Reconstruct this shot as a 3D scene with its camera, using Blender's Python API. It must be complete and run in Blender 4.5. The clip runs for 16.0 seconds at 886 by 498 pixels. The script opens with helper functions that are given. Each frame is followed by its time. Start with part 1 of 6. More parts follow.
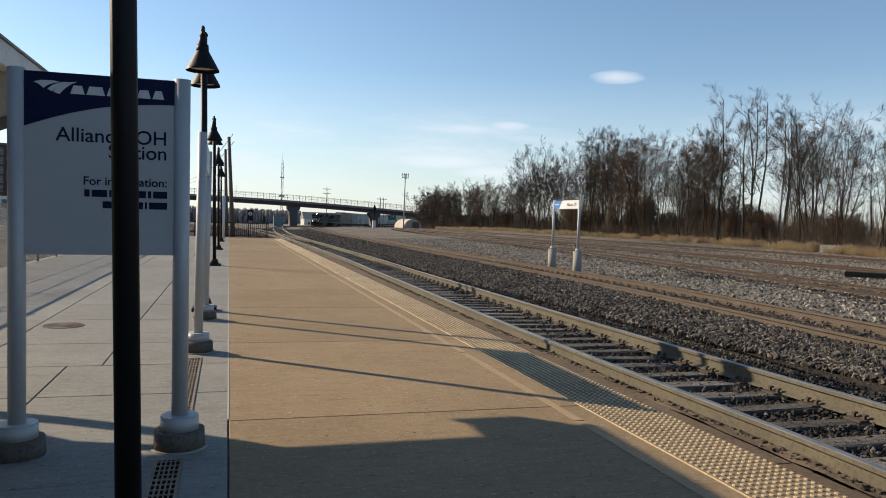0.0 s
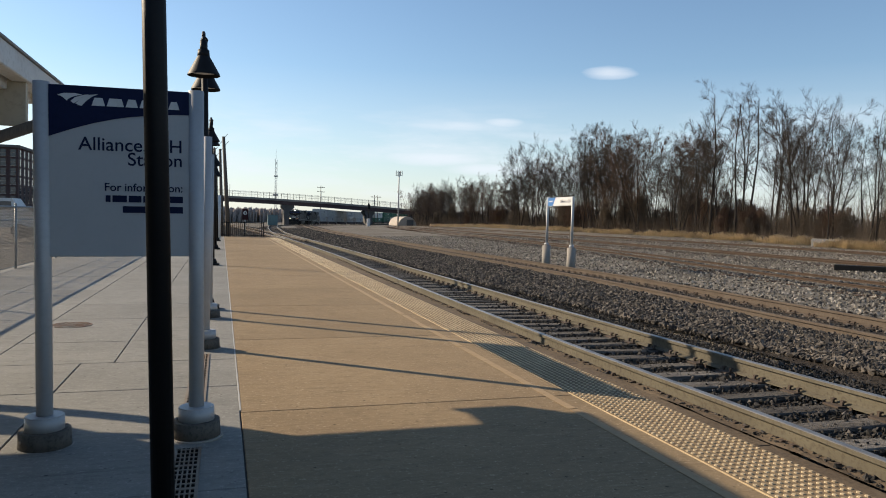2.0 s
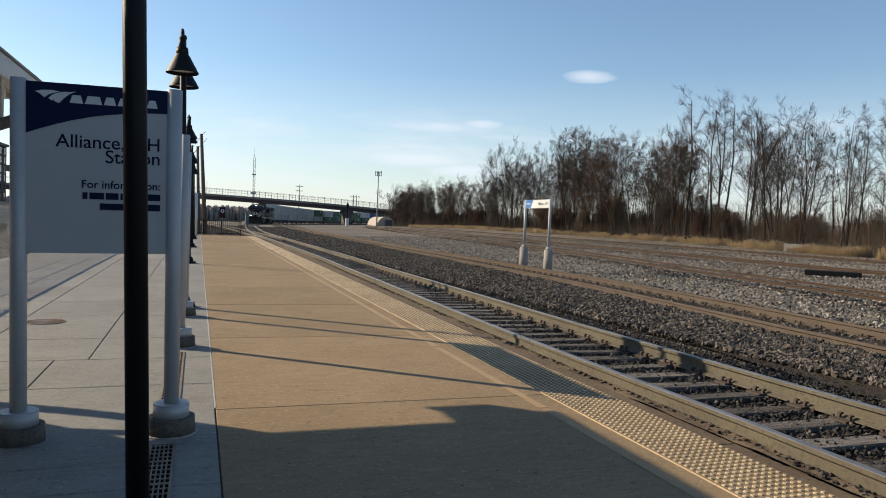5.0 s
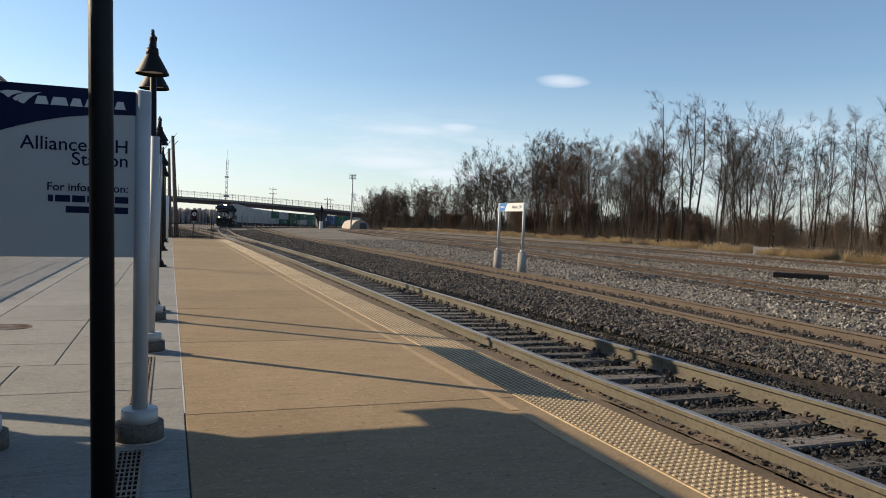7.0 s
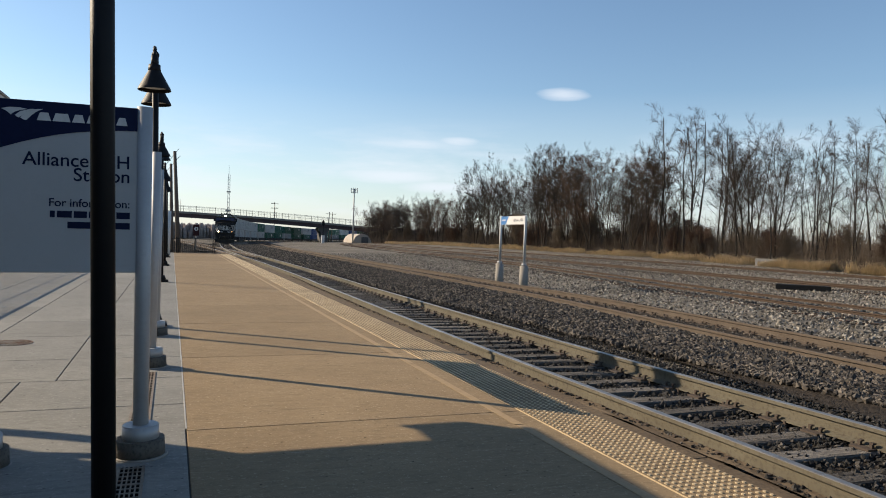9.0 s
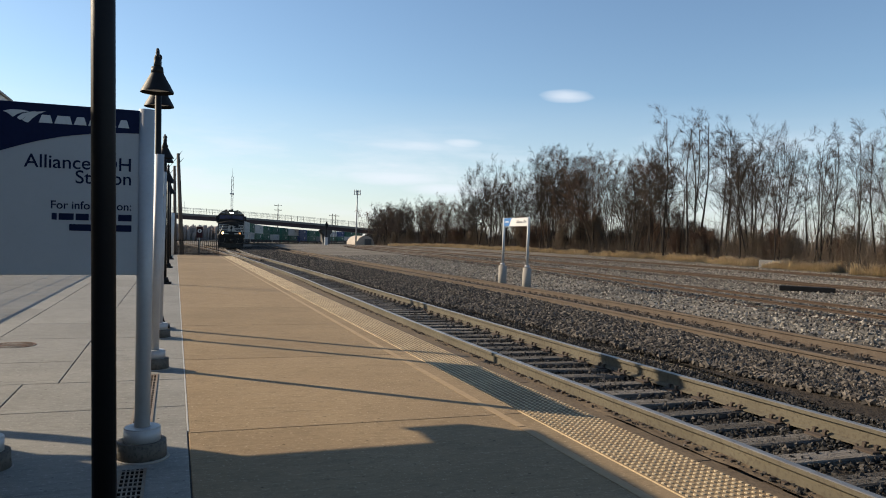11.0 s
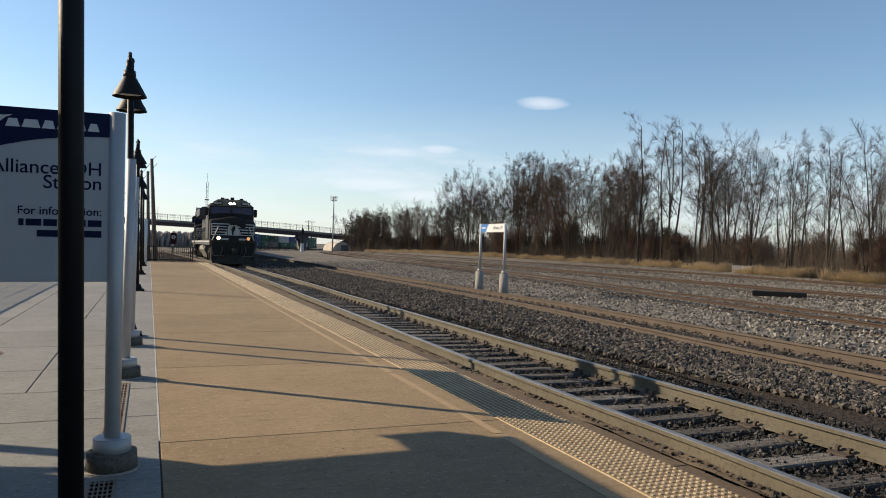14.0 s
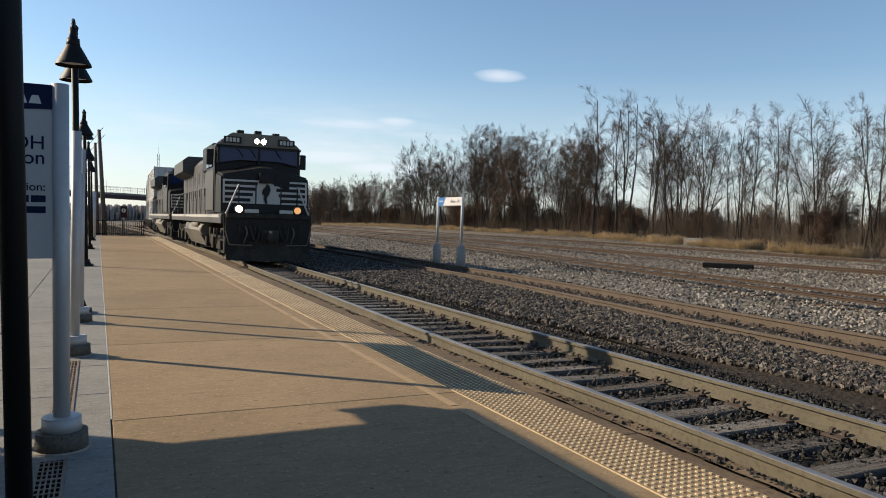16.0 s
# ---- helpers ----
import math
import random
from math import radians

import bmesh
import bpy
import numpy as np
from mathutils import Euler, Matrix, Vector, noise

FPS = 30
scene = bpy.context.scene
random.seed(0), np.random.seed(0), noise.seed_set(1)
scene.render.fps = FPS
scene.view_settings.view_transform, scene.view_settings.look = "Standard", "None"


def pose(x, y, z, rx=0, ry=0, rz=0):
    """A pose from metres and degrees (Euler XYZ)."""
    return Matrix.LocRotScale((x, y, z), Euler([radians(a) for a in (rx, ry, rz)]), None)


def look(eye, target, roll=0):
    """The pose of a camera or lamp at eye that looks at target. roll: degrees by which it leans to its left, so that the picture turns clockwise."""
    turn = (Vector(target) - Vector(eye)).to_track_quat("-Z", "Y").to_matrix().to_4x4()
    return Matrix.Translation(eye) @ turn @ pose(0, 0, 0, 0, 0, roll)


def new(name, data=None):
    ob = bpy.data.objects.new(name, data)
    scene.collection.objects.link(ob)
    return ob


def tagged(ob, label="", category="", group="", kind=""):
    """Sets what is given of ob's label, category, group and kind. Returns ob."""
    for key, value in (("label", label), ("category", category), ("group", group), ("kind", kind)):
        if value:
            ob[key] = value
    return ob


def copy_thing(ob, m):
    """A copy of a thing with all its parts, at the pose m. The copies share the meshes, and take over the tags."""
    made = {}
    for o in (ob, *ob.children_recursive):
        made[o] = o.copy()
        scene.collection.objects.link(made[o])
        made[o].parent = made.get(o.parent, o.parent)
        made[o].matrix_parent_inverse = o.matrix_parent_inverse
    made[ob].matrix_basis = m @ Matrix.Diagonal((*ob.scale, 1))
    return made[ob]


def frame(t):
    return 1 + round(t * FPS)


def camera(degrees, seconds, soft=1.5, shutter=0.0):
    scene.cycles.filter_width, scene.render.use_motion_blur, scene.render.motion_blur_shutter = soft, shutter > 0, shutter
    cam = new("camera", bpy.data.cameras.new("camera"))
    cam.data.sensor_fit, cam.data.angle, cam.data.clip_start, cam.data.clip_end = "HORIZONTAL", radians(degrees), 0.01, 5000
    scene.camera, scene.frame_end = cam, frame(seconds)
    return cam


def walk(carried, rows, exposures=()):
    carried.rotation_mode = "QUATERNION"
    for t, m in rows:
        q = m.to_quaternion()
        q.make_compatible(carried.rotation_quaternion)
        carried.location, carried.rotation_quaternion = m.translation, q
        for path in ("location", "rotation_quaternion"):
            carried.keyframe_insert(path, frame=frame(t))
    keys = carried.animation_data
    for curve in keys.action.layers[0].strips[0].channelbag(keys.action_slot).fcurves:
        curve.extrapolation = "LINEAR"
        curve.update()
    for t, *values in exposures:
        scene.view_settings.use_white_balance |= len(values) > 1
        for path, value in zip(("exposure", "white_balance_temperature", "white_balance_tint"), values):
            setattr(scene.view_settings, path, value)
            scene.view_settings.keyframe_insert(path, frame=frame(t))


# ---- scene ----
import itertools

cam = camera(63.34, 16.0, soft=1.0)
# seconds, place, turn in degrees
PATH = [
    (0, 0.003, 0.019, 1.568, 87.83, -2.02, -16.65),
    (0.5, 0.032, -0.101, 1.565, 87.52, -1.90, -17.54),
    (1, 0.022, -0.185, 1.579, 87.43, -1.79, -17.67),
    (1.5, -0.030, -0.235, 1.588, 87.50, -1.70, -17.38),
    (2, -0.123, -0.270, 1.591, 87.62, -1.49, -17.11),
    (2.5, -0.195, -0.284, 1.591, 87.77, -1.44, -17.16),
    (3, -0.198, -0.301, 1.595, 87.96, -1.44, -17.31),
    (3.5, -0.176, -0.343, 1.598, 88.12, -1.65, -17.45),
    (4, -0.151, -0.367, 1.599, 88.03, -1.86, -17.69),
    (4.5, -0.135, -0.367, 1.596, 87.72, -2.11, -18.16),
    (7, -0.111, -0.372, 1.595, 88.07, -2.25, -20.81),
    (7.5, -0.104, -0.366, 1.595, 88.14, -2.25, -20.83),
    (8, -0.107, -0.378, 1.600, 88.41, -2.12, -20.78),
    (8.5, -0.111, -0.380, 1.601, 88.78, -2.05, -20.76),
    (9, -0.107, -0.373, 1.597, 89.14, -1.94, -20.68),
    (11.5, -0.090, -0.362, 1.600, 89.35, -1.86, -20.40),
    (12, -0.086, -0.355, 1.602, 89.52, -1.80, -20.40),
    (12.5, -0.087, -0.354, 1.602, 89.71, -1.75, -20.58),
    (13, -0.081, -0.348, 1.600, 89.82, -1.71, -20.91),
    (13.5, -0.077, -0.340, 1.597, 89.85, -1.79, -21.59),
    (14, -0.082, -0.334, 1.596, 89.82, -1.83, -22.27),
    (14.5, -0.066, -0.306, 1.603, 88.19, -1.85, -23.51),
    (15, -0.070, -0.337, 1.600, 87.31, -1.72, -24.20),
    (15.5, -0.058, -0.343, 1.609, 87.45, -1.71, -25.02),
    (16, -0.071, -0.351, 1.610, 87.78, -1.74, -25.64),
]
walk(cam, [(t, pose(*p)) for t, *p in PATH])

# ---- world, sun ----
SUN_AZ, SUN_EL = math.atan2(-0.775, 0.64), radians(26.3)   # azimuth from +y towards +x
world = bpy.data.worlds.new("sky")
scene.world = world
world.use_nodes = True


def make_world():
    nt = world.node_tree
    n, l = nt.nodes, nt.links
    bg = n["Background"]
    sky = n.new("ShaderNodeTexSky")
    sky.sky_type, sky.sun_disc = "NISHITA", False
    sky.sun_elevation, sky.sun_rotation = SUN_EL, SUN_AZ
    sky.air_density, sky.dust_density, sky.ozone_density = 1.0, 0.3, 2.0
    co = n.new("ShaderNodeTexCoord")
    sep = n.new("ShaderNodeSeparateXYZ")
    l.new(co.outputs["Generated"], sep.inputs[0])

    def m(op, a, b=None, clamp=False):
        q = n.new("ShaderNodeMath")
        q.operation, q.use_clamp = op, clamp
        for k, v in enumerate((a, b)):
            if v is None:
                continue
            if isinstance(v, (int, float)):
                q.inputs[k].default_value = v
            else:
                l.new(v, q.inputs[k])
        return q.outputs[0]

    X, Y, Z = sep.outputs
    az = m("ARCTAN2", X, Y)
    comb = n.new("ShaderNodeCombineXYZ")
    l.new(m("MULTIPLY", az, 3.0), comb.inputs[0])
    l.new(m("MULTIPLY", Z, 16.0), comb.inputs[1])
    no = n.new("ShaderNodeTexNoise")
    no.inputs["Scale"].default_value, no.inputs["Detail"].default_value, no.inputs["Roughness"].default_value = 1.5, 6, 0.6
    l.new(comb.outputs[0], no.inputs["Vector"])
    # thin streaks low in the sky
    lowband = m("MULTIPLY", m("SUBTRACT", 1.0, m("MULTIPLY", m("ABSOLUTE", m("SUBTRACT", Z, 0.075)), 11.0), True), 1.0)
    streak = m("MULTIPLY", m("MULTIPLY", m("SUBTRACT", no.outputs[0], 0.45), 3.6, True), lowband, True)

    def puff(a0, z0, wa, wz):
        da = m("DIVIDE", m("SUBTRACT", az, a0), wa)
        dz = m("DIVIDE", m("SUBTRACT", Z, z0), wz)
        r = m("ADD", m("MULTIPLY", da, da), m("MULTIPLY", dz, dz))
        r = m("ADD", r, m("MULTIPLY", m("SUBTRACT", no.outputs[0], 0.5), 2.2))
        return m("SUBTRACT", 1.0, r, True)

    c = streak
    for p in ((0.520, 0.1985, 0.042, 0.010), (0.315, 0.1285, 0.085, 0.009), (0.375, 0.133, 0.035, 0.008), (0.29, 0.085, 0.09, 0.012), (0.36, 0.07, 0.06, 0.01)):
        c = m("MAXIMUM", c, m("MULTIPLY", puff(*p), 0.75))
    c = m("MULTIPLY", c, 0.95)
    mix = n.new("ShaderNodeMix")
    mix.data_type = "RGBA"
    l.new(c, mix.inputs["Factor"])
    haze = n.new("ShaderNodeMix")   # pale haze low over the horizon
    haze.data_type = "RGBA"
    l.new(m("MULTIPLY", m("SUBTRACT", 1.0, m("MULTIPLY", m("ABSOLUTE", Z), 5.0), True), 0.55), haze.inputs["Factor"])
    tone = n.new("ShaderNodeMix")   # the clear blue of a dry spring sky
    tone.data_type, tone.blend_type = "RGBA", "MULTIPLY"
    tone.inputs["Factor"].default_value = 1.0
    l.new(sky.outputs[0], tone.inputs["A"])
    tone.inputs["B"].default_value = (0.95, 1.0, 1.02, 1)
    l.new(tone.outputs["Result"], haze.inputs["A"])
    haze.inputs["B"].default_value = (5.4, 5.8, 6.3, 1)
    l.new(haze.outputs["Result"], mix.inputs["A"])
    mix.inputs["B"].default_value = (6.2, 6.6, 7.2, 1)
    l.new(mix.outputs["Result"], bg.inputs["Color"])
    bg.inputs["Strength"].default_value = 0.10


make_world()
sun_data = bpy.data.lights.new("sun", "SUN")
sun_data.energy, sun_data.angle, sun_data.color = 5.0, radians(0.5), (1.0, 0.825, 0.61)
sun = new("sun", sun_data)
_d = Vector((math.sin(SUN_AZ) * math.cos(SUN_EL), math.cos(SUN_AZ) * math.cos(SUN_EL), math.sin(SUN_EL)))
sun.matrix_world = look(_d * 60, (0, 0, 0))
scene.view_settings.exposure = 0.52


# ---- materials ----
def mat(name, c1, c2=None, rough=0.7, metal=0.0, big=0.6, small=14.0, bump=0.25, c3=None, coat=0.0, stretch=(1, 1, 1), vary=0.0, amount=1.0, dist=0.01, spec=0.5, space="Object"):
    """Two colours mixed by a coarse noise, a third by a fine one, with relief; vary: brightness by object."""
    m = bpy.data.materials.new(name)
    m.use_nodes = True
    n, l = m.node_tree.nodes, m.node_tree.links
    b = n["Principled BSDF"]
    b.inputs["Roughness"].default_value, b.inputs["Metallic"].default_value = rough, metal
    b.inputs["Specular IOR Level"].default_value = spec
    if coat:
        b.inputs["Coat Weight"].default_value = coat
        b.inputs["Coat Roughness"].default_value = 0.15
    co = n.new("ShaderNodeTexCoord")
    mp = n.new("ShaderNodeMapping")
    mp.inputs["Scale"].default_value = stretch
    if space == "World":
        l.new(n.new("ShaderNodeNewGeometry").outputs["Position"], mp.inputs[0])
    else:
        l.new(co.outputs["Object"], mp.inputs[0])

    def noise_node(scale, detail):
        q = n.new("ShaderNodeTexNoise")
        q.inputs["Scale"].default_value, q.inputs["Detail"].default_value, q.inputs["Roughness"].default_value = scale, detail, 0.62
        l.new(mp.outputs[0], q.inputs["Vector"])
        return q.outputs[0]

    def ramp(sock, a, b_):
        q = n.new("ShaderNodeMapRange")
        q.inputs["From Min"].default_value, q.inputs["From Max"].default_value = a, b_
        l.new(sock, q.inputs["Value"])
        return q.outputs[0]

    def mix(f, a, b_):
        q = n.new("ShaderNodeMix")
        q.data_type = "RGBA"
        l.new(f, q.inputs["Factor"])
        for key, v in (("A", a), ("B", b_)):
            if isinstance(v, tuple):
                q.inputs[key].default_value = (*v, 1)
            else:
                l.new(v, q.inputs[key])
        return q.outputs["Result"]

    nb, ns = noise_node(big, 5), noise_node(small, 8)
    c2 = c2 or tuple(x * 0.8 for x in c1)
    c3 = c3 or tuple(x * 0.72 for x in c1)
    col = mix(ramp(nb, 0.35, 0.68), c1, c2)
    f3 = n.new("ShaderNodeMath")
    f3.operation = "MULTIPLY"
    l.new(ramp(ns, 0.5, 0.75), f3.inputs[0])
    f3.inputs[1].default_value = amount
    col = mix(f3.outputs[0], col, c3)
    if vary:
        oi = n.new("ShaderNodeObjectInfo")
        mr = n.new("ShaderNodeMapRange")
        mr.inputs["To Min"].default_value, mr.inputs["To Max"].default_value = 1 - vary, 1 + vary
        l.new(oi.outputs["Random"], mr.inputs["Value"])
        hs = n.new("ShaderNodeHueSaturation")
        l.new(mr.outputs[0], hs.inputs["Value"])
        l.new(col, hs.inputs["Color"])
        col = hs.outputs[0]
    l.new(col, b.inputs["Base Color"])
    rr = n.new("ShaderNodeMapRange")
    rr.inputs["To Min"].default_value, rr.inputs["To Max"].default_value = max(0.03, rough - 0.12), min(1, rough + 0.12)
    l.new(ns, rr.inputs["Value"])
    l.new(rr.outputs[0], b.inputs["Roughness"])
    if bump:
        bp = n.new("ShaderNodeBump")
        bp.inputs["Strength"].default_value, bp.inputs["Distance"].default_value = bump, dist
        l.new(ns, bp.inputs["Height"])
        l.new(bp.outputs[0], b.inputs["Normal"])
    return m


def concrete_mat(name, base, stain, pale, vary=0.06):
    """Broomed paving: broad stains, cloudy wear, brush streaks, dark specks and fine grain, in world space."""
    m = bpy.data.materials.new(name)
    m.use_nodes = True
    n, l = m.node_tree.nodes, m.node_tree.links
    b = n["Principled BSDF"]
    b.inputs["Specular IOR Level"].default_value = 0.1
    pos = n.new("ShaderNodeNewGeometry").outputs["Position"]

    def tex(kind, scale, stretch=(1, 1, 1), detail=6, rough=0.6):
        mp = n.new("ShaderNodeMapping")
        mp.inputs["Scale"].default_value = stretch
        l.new(pos, mp.inputs[0])
        q = n.new(kind)
        q.inputs["Scale"].default_value = scale
        if kind == "ShaderNodeTexNoise":
            q.inputs["Detail"].default_value, q.inputs["Roughness"].default_value = detail, rough
        l.new(mp.outputs[0], q.inputs["Vector"])
        return q.outputs[0]

    def rng(sock, a, b_, lo=0.0, hi=1.0):
        q = n.new("ShaderNodeMapRange")
        for key, v in (("From Min", a), ("From Max", b_), ("To Min", lo), ("To Max", hi)):
            q.inputs[key].default_value = v
        l.new(sock, q.inputs["Value"])
        return q.outputs[0]

    def mix(f, a, b_, mode="MIX"):
        q = n.new("ShaderNodeMix")
        q.data_type, q.blend_type = "RGBA", mode
        l.new(f, q.inputs["Factor"])
        for key, v in (("A", a), ("B", b_)):
            if isinstance(v, tuple):
                q.inputs[key].default_value = (*v, 1)
            else:
                l.new(v, q.inputs[key])
        return q.outputs["Result"]

    grain = tex("ShaderNodeTexNoise", 95, detail=4, rough=0.75)
    streak = tex("ShaderNodeTexNoise", 5, (0.6, 7, 1), 5)
    col = mix(rng(tex("ShaderNodeTexNoise", 0.55), 0.38, 0.66), base, stain)
    col = mix(rng(tex("ShaderNodeTexNoise", 2.6, detail=8, rough=0.7), 0.50, 0.70, 0, 0.85), col, tuple(x * 0.88 for x in stain))
    col = mix(rng(tex("ShaderNodeTexNoise", 1.1, (0.5, 1.8, 1), 7, 0.7), 0.62, 0.72, 0, 0.6), col, pale)
    col = mix(rng(tex("ShaderNodeTexNoise", 1.7, (1, 0.6, 1), 8, 0.72), 0.66, 0.74, 0, 0.5), col, tuple(x * 0.55 for x in stain))
    col = mix(rng(streak, 0.56, 0.70, 0, 0.75), col, pale)
    smear = tex("ShaderNodeTexNoise", 2.2, (0.35, 3.2, 1), 9, 0.75)
    col = mix(rng(smear, 0.57, 0.66, 0, 0.75), col, tuple(x * 0.6 for x in stain))
    col = mix(rng(tex("ShaderNodeTexNoise", 3.1, (0.3, 4.5, 1), 9, 0.8), 0.66, 0.70, 0, 0.8), col, tuple(min(1, x * 1.15) for x in pale))
    col = mix(rng(grain, 0.3, 0.7, 0.0, 0.75), col, tuple(x * 0.62 for x in base), "MIX")
    specks = tex("ShaderNodeTexVoronoi", 4.6)
    col = mix(rng(specks, 0.04, 0.065, 0.9, 0), col, tuple(x * 0.22 for x in base))
    mottle = tex("ShaderNodeTexNoise", 11, (0.7, 1.6, 1), 8, 0.8)
    col = mix(rng(mottle, 0.50, 0.66, 0, 0.6), col, tuple(x * 0.62 for x in stain))
    col = mix(rng(tex("ShaderNodeTexNoise", 26, (1, 1, 1), 4, 0.8), 0.56, 0.68, 0, 0.6), col, tuple(min(1, x * 1.2) for x in pale))
    pits = tex("ShaderNodeTexVoronoi", 9)
    col = mix(rng(pits, 0.06, 0.10, 0.85, 0), col, tuple(x * 0.35 for x in base))
    oi = n.new("ShaderNodeObjectInfo")
    hs = n.new("ShaderNodeHueSaturation")
    l.new(rng(oi.outputs["Random"], 0, 1, 1 - vary, 1 + vary), hs.inputs["Value"])
    l.new(col, hs.inputs["Color"])
    l.new(hs.outputs[0], b.inputs["Base Color"])
    l.new(rng(streak, 0.3, 0.7, 0.75, 0.95), b.inputs["Roughness"])
    bp = n.new("ShaderNodeBump")
    bp.inputs["Strength"].default_value, bp.inputs["Distance"].default_value = 0.35, 0.004
    l.new(grain, bp.inputs["Height"])
    l.new(bp.outputs[0], b.inputs["Normal"])
    return m


def island_mat(name, dark, light, rough=0.85, tint=None):
    """Loose pieces joined in one mesh: each takes its own shade."""
    m = bpy.data.materials.new(name)
    m.use_nodes = True
    n, l = m.node_tree.nodes, m.node_tree.links
    b = n["Principled BSDF"]
    b.inputs["Roughness"].default_value = rough
    g = n.new("ShaderNodeNewGeometry")
    r = n.new("ShaderNodeValToRGB")
    r.color_ramp.elements[0].color, r.color_ramp.elements[1].color = (*dark, 1), (*light, 1)
    if tint:
        e = r.color_ramp.elements.new(0.55)
        e.color = (*tint, 1)
    l.new(g.outputs["Random Per Island"], r.inputs[0])
    no = n.new("ShaderNodeTexNoise")
    no.inputs["Scale"].default_value = 40
    mx = n.new("ShaderNodeMix")
    mx.data_type, mx.blend_type = "RGBA", "MULTIPLY"
    mx.inputs["Factor"].default_value = 0.5
    l.new(r.outputs[0], mx.inputs["A"])
    l.new(no.outputs[0], mx.inputs["B"])
    l.new(mx.outputs["Result"], b.inputs["Base Color"])
    return m


def glow_mat(name, colour, strength):
    m = bpy.data.materials.new(name)
    m.use_nodes = True
    b = m.node_tree.nodes["Principled BSDF"]
    b.inputs["Base Color"].default_value = (*colour, 1)
    b.inputs["Emission Color"].default_value = (*colour, 1)
    b.inputs["Emission Strength"].default_value = strength
    return m


def glass_mat(name, colour, rough=0.05, spec=0.5):
    m = bpy.data.materials.new(name)
    m.use_nodes = True
    b = m.node_tree.nodes["Principled BSDF"]
    b.inputs["Base Color"].default_value = (*colour, 1)
    b.inputs["Roughness"].default_value = rough
    b.inputs["IOR"].default_value = 1.5
    b.inputs["Specular IOR Level"].default_value = spec
    return m


